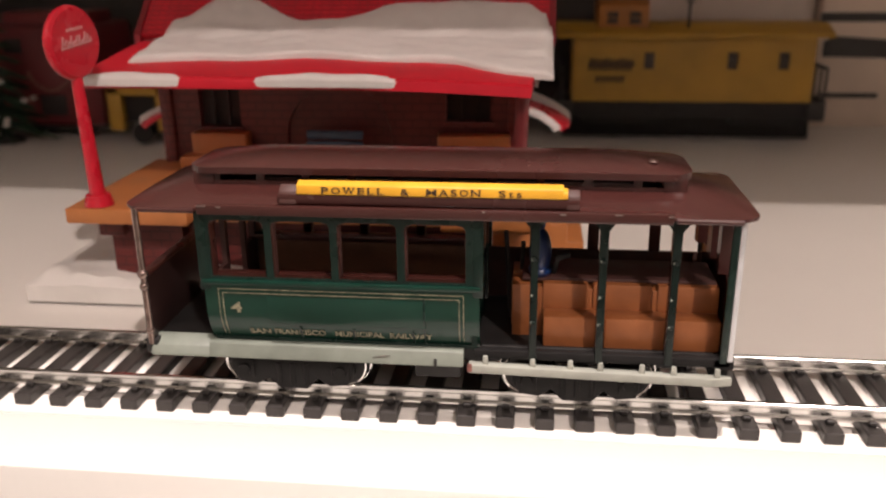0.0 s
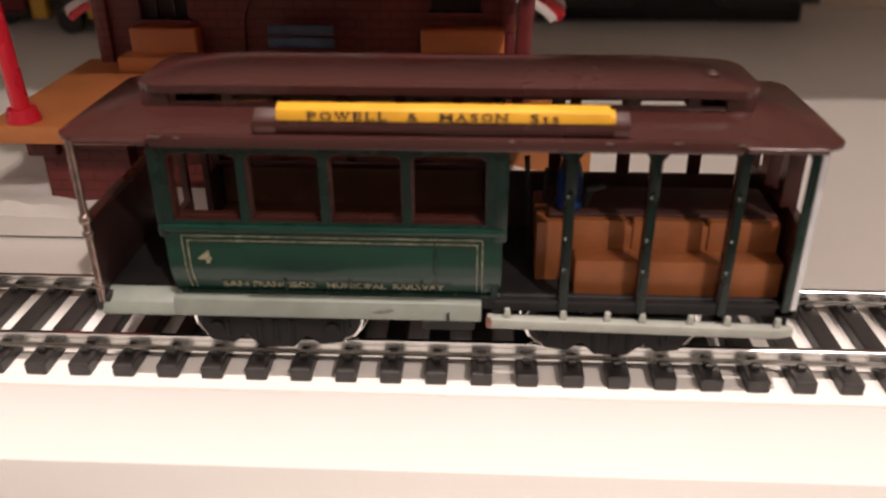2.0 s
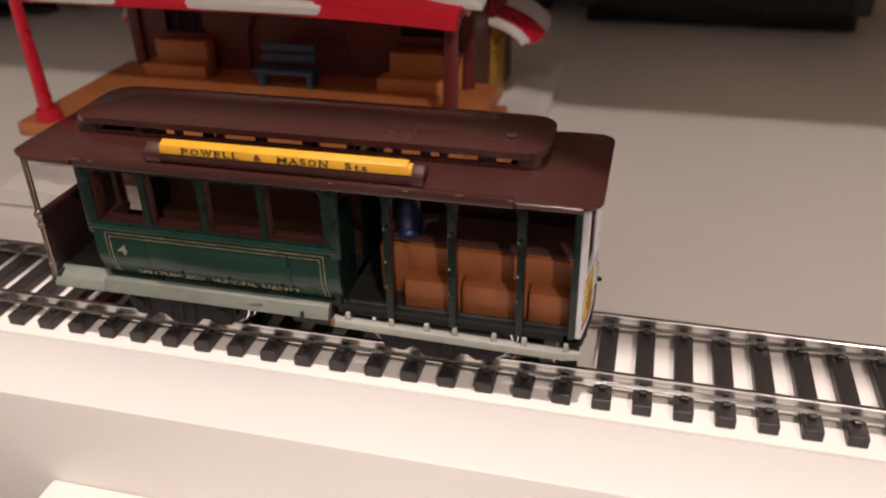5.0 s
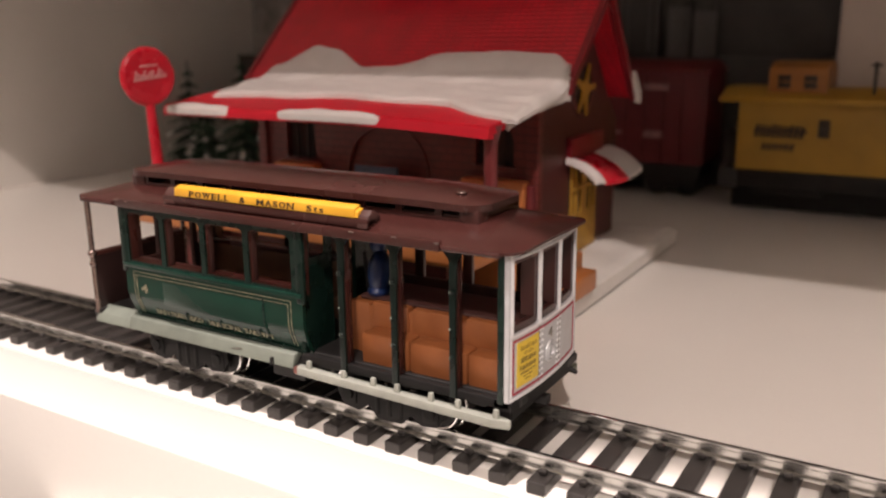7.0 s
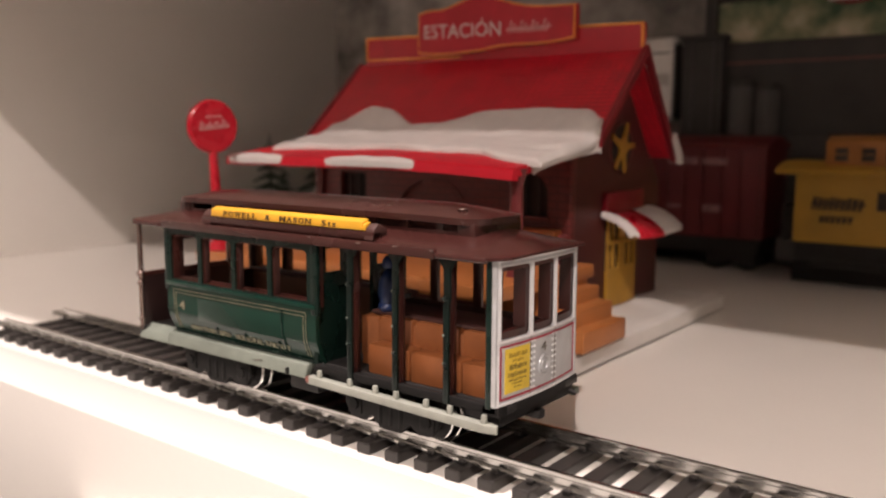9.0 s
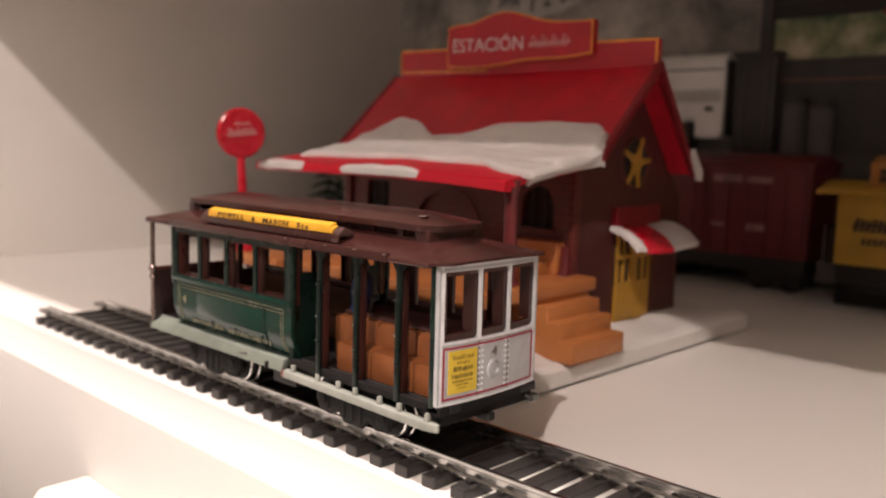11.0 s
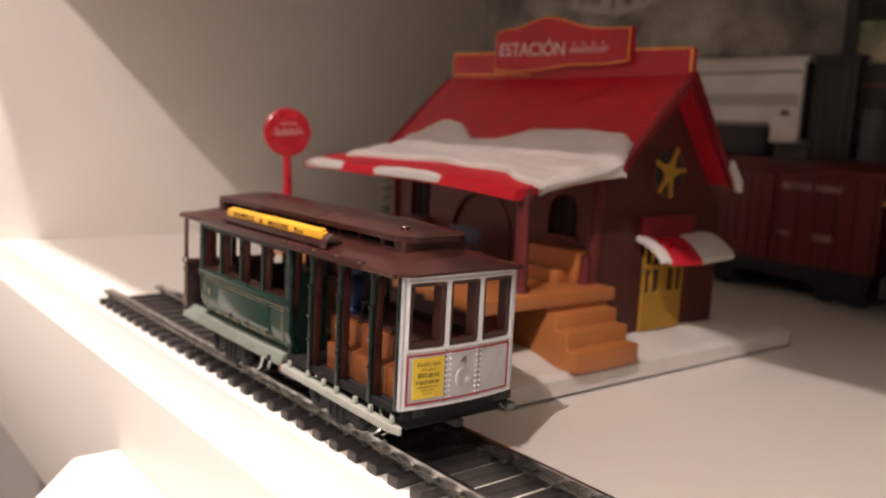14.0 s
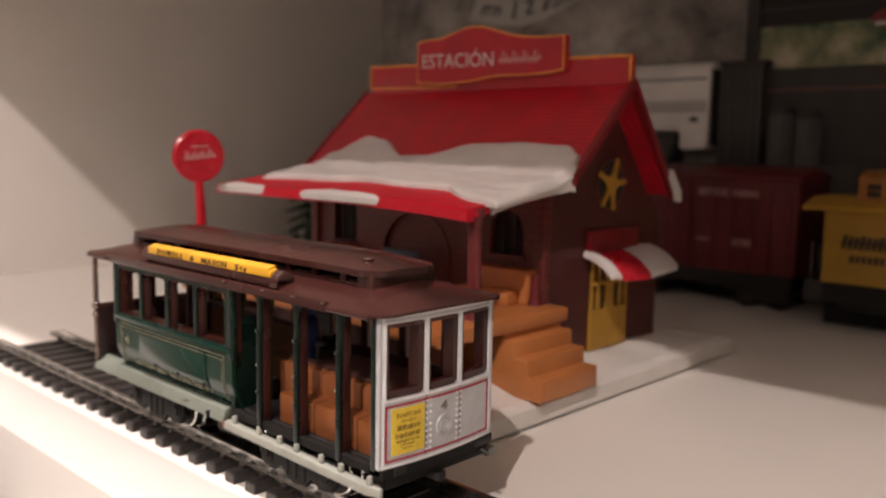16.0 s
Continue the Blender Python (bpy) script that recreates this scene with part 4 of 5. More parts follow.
for a in (68, 5, -78, -128, 155):
    d = Vector((math.cos(radians(a)), math.sin(radians(a))))
    n = Vector((-d.y, d.x))
    pts = []
    for t, w in ((0.5, 1.5), (4.0, 0.85), (7.4, 0.7)):
        pts.append((242.4 + d.x * t + n.x * w, 54.0 + d.y * t + n.y * w))
    for t, w in ((7.4, 0.7), (4.0, 0.85), (0.5, 1.5)):
        pts.append((242.4 + d.x * t - n.x * w, 54.0 + d.y * t - n.y * w))
    star.append(prism(pts, "x", sx + 0.25, sx + 0.85))
part("window_star", merge(*star), M_DOOR, right_wall, "yellow five-armed star in the round window")


def side_door(x, s, parent):
    """Yellow glazed double door under a striped awning. s: side that it faces."""
    def xs(a, b):
        return sorted((x + s * a, x + s * b))
    lo = xs(0.1, 1.0)
    holes = [(y0, y1, z0, z1) for y0, y1 in ((235.0, 237.2), (238.4, 241.2), (245.2, 247.8), (249.0, 251.2)) for z0, z1 in ((19.5, 26.4), (27.6, 35.5))]
    leaf = part("double_door", panel("x", lo[0], lo[1], 234.0, 252.4, 8.4, 37, holes), M_DOOR, parent, "yellow glazed double door")
    low = xs(0.9, 1.5)
    part("door_rail", box(low[0], low[1], 233.2, 252.6, 26.4, 27.5, 0.15), M_DOOR, leaf)
    # sheet behind the panes, dark to give the unlit inside
    lo = xs(0.0, 0.3)
    part("door_shade_sheet", box(lo[0], lo[1], 233.8, 252.6, 19, 36.5), M_DARK, leaf)
    lo = xs(0.0, 1.6)
    # board painted darker, as it sits in shade
    part("awning_board", box(lo[0], lo[1], 231.5, 256, 34, 41.6, 0.3), M_AWNING, parent, "red board above the door, darkened for shade")
    cuts = [(230.0, 230.2), (234.7, 232.7), (248.7, 242.5), (265.0, 263.8)]
    mats = (M_SNOW, M_RED, M_SNOW) if s > 0 else (M_RED, M_SNOW, M_RED)
    for (a0, a1), (b0, b1), mat in zip(cuts, cuts[1:], mats):
        lift = 0.7 if mat is M_SNOW else 0.0

        def f(u, v, a0=a0, a1=a1, b0=b0, b1=b1, lift=lift):
            y = a0 + (b0 - a0) * u + v * (a1 - a0 + (b1 - b0 - a1 + a0) * u)
            reach = (13.7 - 4.4 * abs((y - 247.6) / 17.0) ** 2.6) * (1 if s > 0 else 1.45)
            edge = math.sin(math.pi * min(1, max(0, u)))
            return (x + s * (0.5 + reach * v), y, 35.8 - 2.4 * v - 2.9 * v ** 3 + lift * (0.3 + 0.7 * edge))
        part("awning_band", surface(f, 10, 10, 1.2), mat, parent, "snow-covered awning stripe" if lift else "red awning stripe")


side_door(WX1, 1, right_wall)
side_door(WX0, -1, left_wall)

# roof: two slopes of shingle courses and the flatter porch roof
RX0, RX1 = -103.0, 2.2
RIDGE = (240.0, 81.5)


def shingles(y0, z0, y1, z1, courses, x0, x1, thick=2.0):
    """A slope from (y0, z0) down to (y1, z1) in overlapping courses."""
    bm = bmesh.new()
    d = Vector((0, y1 - y0, z1 - z0))
    nrm = Vector((0, -(z1 - z0), (y1 - y0)))
    nrm = nrm if nrm.z > 0 else -nrm
    nrm.normalize()
    prof = []
    for k in range(courses):
        p = Vector((0, y0, z0)) + d * (k / courses)
        q = Vector((0, y0, z0)) + d * ((k + 1) / courses)
        prof += [p, q + nrm * 0.10]
    prof += [Vector((0, y1, z1)), Vector((0, y1, z1)) - nrm * thick, Vector((0, y0, z0)) - nrm * thick]
    return prism([(p.y, p.z) for p in prof], "x", x0, x1)


roof_part = part("front_roof", shingles(RIDGE[0], RIDGE[1], 214, 57, 22, RX0, RX1), M_ROOF, station, "red shingled roof slope", smooth=20)
def flared(bm, x, out):
    """Draws one end of the rear slope outwards towards its foot."""
    for v in bm.verts:
        if v.co.x > x and v.co.y > RIDGE[0]:
            v.co.x += out * (v.co.y - RIDGE[0]) / 26.0
            v.co.y -= 1.6 * (v.co.y - RIDGE[0]) / 26.0
    return bm


part("rear_roof", flared(shingles(RIDGE[0], RIDGE[1], 265.5, 52.0, 24, RX0, RX1 - 1.2), -50, 0.4), M_ROOF, station, "red shingled roof slope", smooth=20)
# verges take the darkened red to show their shaded inner face
for a, b in ((RX1 - 0.2, RX1 + 1.4), (RX0 - 1.4, RX0 + 0.2)):
    rake = prism([(213.5, 57.2), (RIDGE[0], RIDGE[1] + 0.6), (266.1, 52.1), (265.3, 49.6), (RIDGE[0], RIDGE[1] - 2.2), (213.5, 54.4)], "x", a, b)
    part("roof_rake", flared(rake, -50, -0.8), M_AWNING, station, "red verge board with shade in its colour")
part("rear_eave_snow", prism([(261.5, 58.5), (267.2, 52.2), (267.6, 48.6), (265.2, 48.8), (260.0, 56.0)], "x", RX1 - 0.2, RX1 + 1.6, 0.5), M_SNOW, station, "snow on the rear verge")


def porch(u, v):
    x = RX0 + (RX1 - 4.0 * v - RX0) * u
    y = 215 + (180.5 - 215) * v
    z = 55.5 - 4.3 * v ** 1.1 + 0.10 * noise.noise(Vector((x * 0.12, y * 0.12, 2)))
    return (x, y, z)


def sag(bm):
    """The porch eave dips towards its free corner."""
    for v in bm.verts:
        v.co.z -= 1.5 * min(1.0, max(0.0, (v.co.x + 45) / 43)) ** 2 * min(1.0, max(0.0, (214 - v.co.y) / 34))
    return bm


part("porch_roof", sag(merge(surface(porch, 60, 12, 2.2), prism([(181.6, 51.2), (180.0, 50.7), (179.7, 48.5), (182.4, 48.3)], "x", RX0 - 0.4, -45, 0.3), *[prism([(181.6, 51.2), (180.0, 50.7), (179.7, 48.5), (182.4, 48.3)], "x", -45 + i * 4.34, -45 + (i + 1) * 4.34) for i in range(10)])), M_PORCHROOF, station, "glossy red porch roof")


def snow_top(x):
    """Height along the slope (0 at the porch, 1 at the ridge) to which snow lies."""
    t = (x - RX0) / (RX1 - RX0)
    pts = [(0.0, 0.0), (0.05, 0.02), (0.095, 0.13), (0.20, 0.365), (0.25, 0.335), (0.42, 0.105), (0.50, 0.12), (0.66, 0.285), (0.81, 0.305), (0.94, 0.275), (0.99, 0.18), (1.0, 0.06)]
    for (a, b), (c, d) in zip(pts, pts[1:]):
        if a <= t <= c:
            s = (t - a) / (c - a)
            s = s * s * (3 - 2 * s)
            return b + (d - b) * s
    return 0.1


def snow_foot(x):
    """How far down the porch roof the snow reaches."""
    t = (x - RX0) / (RX1 - RX0)
    return 0.60 + 0.05 * math.sin(t * 9 + 0.6) + 0.025 * math.sin(t * 23) + 0.30 * max(0, (t - 0.8) / 0.2)


def snow(u, v):
    v = v ** 1.5
    x = -96.0 + (RX1 + 96.8) * u
    xx = min(max(x, RX0), RX1)
    lo, hi = -snow_foot(xx), snow_top(xx)
    s = lo + (hi - lo) * v
    if s >= 0:
        y, z = 214 + (RIDGE[0] - 214) * s, 57 + (RIDGE[1] - 57) * s
    else:
        w = -s
        y, z = 214 - 33.5 * w, 55.5 - 4.3 * w ** 1.1 + 1.5 * max(0.0, 1 - w / 0.2) ** 2
    lowr = 1 - min(1.0, v / 0.05)
    topr = 1 - min(1.0, (1 - v) / 0.22)
    e = (0.5 + 0.5 * min(1.0, v / 0.5)) * math.sqrt(max(0.0, 1 - lowr * lowr)) * math.sqrt(max(0.0, 1 - topr * topr)) * min(1.0, u / 0.02, (1 - u) / 0.02) ** 0.5
    lump = 2.3 + 0.9 * noise.noise(Vector((x * 0.05, y * 0.07, 7))) + 0.55 * noise.noise(Vector((x * 0.13, y * 0.30, 3))) + 0.2 * noise.noise(Vector((x * 0.4, y * 0.5, 1)))
    return (x, y - 0.3 * lump * e, z + lump * e * 0.95 + 0.32)


def verge_snow(u, v):
    """Snow rolled over the free end of the porch roof."""
    w = 0.01 + 0.80 * u
    end = math.sin(math.pi * min(1.0, max(0.0, u))) ** 0.35
    return (RX1 - 4.0 * w - 1.8 + 2.5 * v, 215 - 34.5 * w, 55.5 - 4.3 * w ** 1.1 + 0.5 + 0.9 * end - 0.9 * v * v + 0.25 * noise.noise(Vector((w * 9, v, 4))))


part("verge_snow", sag(surface(verge_snow, 24, 8, 2.4)), M_SNOW, station, "snow rolled over the verge")
part("roof_snow", sag(surface(snow, 110, 34, 0.8)), M_SNOW, station, "thick white snow across the roof")


def eave_snow(a, b, seed):
    """A rounded tongue of snow over the front edge of the porch roof."""
    def f(u, v):
        x = a + (b - a) * u
        half = math.sqrt(max(0.0, 1 - abs(2 * u - 1) ** 3.2))
        ang = -0.25 + 2.3 * v
        rad = 2.3 * (0.35 + 0.65 * half) + 0.35 * noise.noise(Vector((x * 0.15, v * 2, seed)))
        return (x, 182.2 + 2.6 * math.cos(math.pi * 0.5 + ang * 0.9) * 1.0 * half + (1 - half) * 0.6 - 0.6, 48.9 + rad * math.sin(math.pi * 0.5 + (ang - 0.3) * 0.85) * (0.4 + 0.6 * half) + 0.65)
    return surface(f, 36, 12, 0.7)


for a, b, seed in ((-105.0, -76.0, 1), (-66.0, -26.5, 5)):
    part("eave_snow", sag(eave_snow(a, b, seed)), M_SNOW, station, "tongue of snow over the eave")

# ridge board and name board; both sit slightly askew


def askew(bm, x, k):
    for v in bm.verts:
        v.co.z += k * (x - v.co.x)
    return bm


part("ridge_board", askew(box(-100.5, 2.2, 239.2, 241.4, 78.5, 88.2, 0.3), 2.2, 0.019), M_DEEPRED, station, "red board along the ridge")
line = [box(-100.6, 2.3, 238.9, 239.5, 88.1, 88.9, 0.15), box(-100.6, -99.8, 238.9, 239.5, 81.0, 88.9, 0.15), box(1.5, 2.3, 238.9, 239.5, 82.0, 88.9, 0.15), box(-100.6, -60, 238.9, 239.5, 80.9, 81.6, 0.15)]
part("ridge_line", askew(merge(*line), -20, 0.019), M_TRIM, station, "raised orange edge line")


def name_outline(g):
    top, low = [], []
    n = 30
    for i in range(n + 1):
        t = i / n
        x = -75.4 + g + (57.7 - 2 * g) * t
        zt = 94.7 + 1.2 * math.exp(-((t - 0.08) / 0.06) ** 2) * 0.6 + 4.3 * math.exp(-((t - 0.42) / 0.22) ** 2)
        zb = 82.0 - 0.6 * math.sin(t * 9) + 3.2 * max(0.0, (t - 0.45) / 0.55) ** 0.8 if t > 0.45 else 82.0 - 0.5 * math.sin(t * 9)
        top.append((x, zt - g))
        low.append((x, zb + g))
    return top + low[::-1]


name_board = part("name_board", askew(prism(name_outline(0), "y", 236.95, 239.2), -17, 0.024), M_DEEPRED, station, "red name board with an orange edge")
part("board_edge", askew(prism(name_outline(0.05), "y", 236.65, 236.95), -17, 0.024), M_TRIM, name_board, "orange edge line")
part("board_face", askew(prism(name_outline(0.6), "y", 236.45, 236.8), -17, 0.024), M_DEEPRED, name_board, "red face of the name board")
part("station_name", askew(lettering("ESTACIÓN", 6.0, Matrix.Translation((-72.6, 236.42, 86.8)) @ pose(0, 0, 0, 90, 0, 0), width=29.6, bold=0.012), -17, 0.024), M_WHITE, name_board, "white capital lettering")
swash = []
for i in range(11):
    a, h = -40.5 + i * 1.3, 1.9 + 1.1 * math.sin(i * 2.1 + 1.0)
    swash.append(prism([(a, 87.3), (a + 0.65, 87.3), (a + 1.7, 88.0 + h), (a + 1.0, 88.1 + h)], "y", 236.4, 236.6))
    swash.append(prism([(a + 0.2, 87.7), (a + 1.4, 88.4), (a + 1.4, 88.85), (a + 0.2, 88.15)], "y", 236.38, 236.6))
swash.append(prism([(-41, 87.9), (-25.4, 88.3), (-25.2, 88.9), (-41, 88.7)], "y", 236.4, 236.6))
part("emblem", askew(merge(*swash), -17, 0.024), M_PINK, name_board, "faded white emblem")

# porch platform, stairs, post, benches
plat = merge(prism([(-103.5, 168.0), (-75.5, 168.0), (-75.5, 171.5), (-20, 171.5), (-20, 168.0), (1.2, 168.0), (1.2, 216), (-103.5, 216)], "z", 20.4, 23.9, 0.5))
part("platform", plat, M_ORANGE, station, "orange plastic porch platform")
part("platform_base", merge(box(-97, -80, 175, 214, 5, 20.2), box(-80, -12, 179, 214, 5, 20.2), box(-99, -93, 173, 178, 16, 20.2, 0.5)), M_BRICK, station)
stairs = prism([(-22, 6.0), (11.4, 6.0), (11.4, 11.2), (7.5, 11.2), (7.5, 15.3), (3.7, 15.3), (3.7, 18.9), (0.2, 18.9), (0.2, 20.6), (-22, 20.6)], "y", 191.5, 214.3, 0.4)
part("stairs", stairs, M_ORANGE, station, "orange plastic stairs of three steps")
part("porch_post", merge(cyl((-4.4, 186.2, 23.8), (-3.4, 184.6, 50), 1.75, 1.5, 16), cyl((-4.4, 186.2, 23.8), (-4.4, 186.2, 25.4), 2.4, 2.1, 16), cyl((-3.6, 184.8, 45.6), (-3.4, 184.6, 49.8), 1.6, 2.6, 16)), M_PORCHRED, station, "dark red tapered porch post")
part("pillar_foot", merge(cyl((-6.2, 211.6, 23.9), (-6.2, 211.6, 31.5), 1.7, 1.1, 14), cyl((-6.2, 211.6, 23.9), (-6.2, 211.6, 25.0), 2.1, 1.9, 14)), M_BOXCAR, station, "small dark red pillar foot")
for a, b, c, d in ((-92, -74, -90.2, -75.2), (-27.5, -9.5, -25.4, -7.0)):
    part("porch_bench", merge(box(a, b, 204.5, 210.5, 23.8, 27.2, 0.5), box(c, d, 208.8, 213.6, 23.8, 32.6, 0.6)), M_ORANGE, station, "orange plastic bench against the wall")

# round sign on a pole
sign = thing("round_sign", (-97, 171, 24), "round red sign on a red pole, standing on the porch", "sign")
nrm = Vector((0.98, -0.20, 0)).normalized()
c = Vector((-97.2, 170.5, 59.4))
disc = merge(cyl(c - nrm * 1.2, c + nrm * 1.2, 6.9, n=40), torus(c, nrm, 6.6, 1.05, 40, 10))
disc_part = part("disc", disc, M_RED, sign, "glossy red disc")
part("pole", merge(cyl((-97, 171.5, 24), (-97.4, 170.6, 54), 1.75, 1.2, 16), cyl((-97, 171.5, 24), (-97, 171.5, 26.4), 3.2, 2.6, 20)), M_RED, sign)
side = Vector((-nrm.y, nrm.x, 0))
bits = []
for i in range(11):
    a = -4.5 + i * 0.82
    h = 1.0 + 0.75 * math.sin(i * 2.3 + 1.2)
    low = -0.75 + 0.08 * i + 0.2 * math.sin(i * 1.7)
    bits.append([(a, low), (a + 0.38, low), (a + 1.0, low + 0.5 + h), (a + 0.55, low + 0.55 + h)])
    bits.append([(a + 0.1, low + 0.25), (a + 0.9, low + 0.75), (a + 0.9, low + 1.0), (a + 0.1, low + 0.5)])
bits.append([(-4.6, -1.2), (4.6, -0.2), (4.6, 0.2), (-4.6, -0.75)])
for i in range(6):
    a = -2.6 + i * 0.85
    bits.append([(a, 2.3 + 0.06 * i), (a + 0.6, 2.35 + 0.06 * i), (a + 0.7, 3.0 + 0.06 * i), (a + 0.15, 2.9 + 0.06 * i)])
bms = []
for q in bits:
    bm = bmesh.new()
    vs = [bm.verts.new(c + nrm * 1.24 + side * u + Vector((0, 0, w))) for u, w in q]
    ws = [bm.verts.new(v.co + nrm * 0.08) for v in vs]
    bm.faces.new(ws)
    for k in range(4):
        bm.faces.new((vs[k], vs[(k + 1) % 4], ws[(k + 1) % 4], ws[k]))
    bms.append(bm)
part("emblem", merge(*bms), M_PINK, disc_part, "pale emblem")

# blue bench on the porch
bb = thing("toy_bench", (-51, 204, 24), "small dark blue toy bench standing on the porch", "bench")
part("seat", box(-59.5, -43.0, 201.6, 206.4, 27.4, 28.4, 0.3), M_BENCH, bb)
for k in range(2):
    part("back_slat", box(-58.5, -44.0, 206.2 + k * 0.5, 207.2 + k * 0.5, 29.2 + k * 2.6, 31.4 + k * 2.6, 0.3), M_BENCH, bb)
for xx in (-58.2, -45.2):
    for yy in (202.2, 205.4):
        part("leg", box(xx, xx + 1.4, yy, yy + 1.0, 24, 27.6, 0.2), M_BENCH, bb)

# ---- what stands at the back of the shelf ----


def wheelset(parent, cx, cy, z=5.0, r=4.6, gauge=17.5):
    for s in (-1, 1):
        part("wheel", cyl((cx, cy + s * gauge / 2 - 1, z + r), (cx, cy + s * gauge / 2 + 1, z + r), r, n=20), M_BLACK, parent)
    part("axle", cyl((cx, cy - gauge / 2, z + r), (cx, cy + gauge / 2, z + r), 0.8, n=8), M_BLACKGREY, parent)


cab = thing("toy_caboose", (62, 372, 0), "yellow caboose with an orange cupola on dark wheels", "caboose")
body = part("body", panel("y", 356, 357.2, 13.5, 109, 17.5, 44, [(42.0, 46.2, 30.6, 37.4), (75, 79.2, 30.6, 37.4), (95, 99.2, 30.6, 37.4)]), M_CABOOSE, cab, "yellow painted side")
part("body_core", box(13.5, 109, 357.4, 387, 17.5, 44), M_CABOOSE, cab)
for a, b in ((42.0, 46.2), (75, 79.2), (95, 99.2)):
    part("window", box(a, b, 357.0, 357.5, 30.6, 37.4), M_CABWIN, body, "small brown window")
    part("window_bar", box(a - 0.1, b + 0.1, 356.2, 356.9, 33.7, 34.2), M_CABWIN, body)
part("roof", prism([(352.5, 43.2), (352.5, 45.0), (364, 48.2), (380, 48.2), (391, 45.0), (391, 43.2)], "x", 6.5, 114.6, 0.4), M_CABOOSE, cab)
cup = part("cupola", prism([(358.5, 46), (358.5, 55.6), (365, 58.0), (379, 58.0), (385.5, 55.6), (385.5, 46)], "x", 23.0, 43.5, 0.5), M_CUPOLA, cab, "orange cupola")
for a in (26.4, 35.6):
    part("window", merge(box(a, a + 4.4, 358.0, 358.6, 48.4, 50.6, 0.1), box(a, a + 4.4, 358.0, 358.6, 51.0, 53.2, 0.1)), M_CABWIN, cup, "small brown window")
part("underframe", box(8, 116, 358, 386, 10.5, 17.6, 0.4), M_BLACK, cab)
for xx in (7, 108.5):
    part("steps", box(xx, xx + 7, 357, 388, 9.5, 17.5, 0.5), M_BLACKGREY, cab)
for xx in (9, 114):
    part("end_rail", panel("x", xx, xx + 0.9, 357, 387, 17.2, 31.4, [(358 + k * 7, 364 + k * 7, 18.2, 30.2) for k in range(4)]), M_BLACKGREY, cab)
part("end_wall", box(109, 110, 360, 384, 17.5, 44), M_BLACKGREY, cab)
# made-up prop that carries the caboose; its black stands for the shade below
part("added_prop", box(10, 114, 370.5, 375.5, 0, 10.6, 0.4), M_BLACK, cab, "added prop under the caboose, black in place of shade")
for cx in (32, 92):
    part("truck", box(cx - 13, cx + 13, 359, 365, 7.6, 13.5, 0.6), M_BLACK, cab)
    for d in (-8, 8):
        wheelset(cab, cx + d, 372, z=6.4, r=3.4)
marks = []
for k in range(9):
    a = 19.6 + k * 2.0
    marks.append(prism([(a, 30.0), (a + 1.5, 30.0), (a + 2.3, 35.0 - 0.3 * (k % 3)), (a + 0.8, 35.0 - 0.3 * (k % 3))], "y", 355.85, 356.0))
marks.append(prism([(19.4, 31.9), (38.4, 31.9), (38.6, 32.9), (19.6, 32.9)], "y", 355.8, 355.95))
for k in range(6):
    a = 22.6 + k * 2.0
    marks.append(prism([(a, 25.2), (a + 1.4, 25.2), (a + 1.9, 27.9), (a + 0.5, 27.9)], "y", 355.85, 356.0))
part("lettering_bar", merge(*marks), M_PRINT, body, "dark unreadable lettering in two lines")
part("brake_stand", merge(cyl((59, 359, 46), (59, 359, 58), 0.6, n=8), torus((59, 359, 57), (0, 0, 1), 1.6, 0.4, 16, 6)), M_BLACKGREY, cab)

bc = thing("toy_boxcar", (-42, 392, 0), "dark red toy boxcar with a sliding door and faded white lettering", "boxcar")
part("body", box(-92, -4, 377, 407, 14.0, 53.0, 0.6), M_BOXCAR, bc)
part("roof", prism([(375.5, 52.5), (375.5, 54), (392, 57.5), (408.5, 54), (408.5, 52.5)], "x", -93, -3, 0.3), M_BOXCAR, bc)
door = part("sliding_door", box(-78, -50, 375.8, 377.0, 15.5, 51, 0.3), M_BOXCAR, bc)
for k in range(6):
    part("door_rib", box(-76 + k * 5.2, -75.2 + k * 5.2, 375.4, 376, 16, 50.5), M_BOXCAR, door)
part("rib", merge(*[box(-47 + k * 8, -46.2 + k * 8, 376.4, 377.2, 14.5, 52) for k in range(6)]), M_BOXCAR, bc)
part("lettering_bar", merge(box(-46, -33, 376.2, 376.5, 45.2, 48.4), box(-31, -20, 376.2, 376.5, 45.2, 48.0), box(-46, -40, 376.2, 376.5, 26, 27.6), box(-30, -22, 376.2, 376.5, 25, 28)), M_DIMPINK, bc, "faded unreadable lettering")
part("underframe", box(-90, -6, 379, 403, 8, 14.2), M_BLACK, bc)
for cx in (-78, -18):
    part("truck", box(cx - 11, cx + 11, 380, 384, 3, 11, 0.5), M_BLACK, bc)
    for d in (-7, 7):
        wheelset(bc, cx + d, 392, z=0.0, r=5.5)

# grey coach on a raised board
setting("rear_step", box(LEFT, 36, 409, BACK, 0, 58, 0.5), M_BLACKGREY, "dark raised strip along the cabinet back", "shelf")
coach = thing("toy_coach", (-110, 416, 58), "pale grey toy coach on the raised strip at the back", "coach")
part("body", prism([(410.0, 74), (410.0, 98.5), (411.5, 102.5), (414, 104.5), (422.5, 104.5), (422.5, 68)], "x", -175, -60, 0.4), M_GREY, coach)
part("skirt", box(-74, -60.5, 409.6, 422, 64.5, 76, 0.6), M_GREY, coach)
part("waist_band", box(-174, -61, 409.5, 410.4, 81.4, 87.0, 0.2), M_BAND, coach, "darker grey waist band")
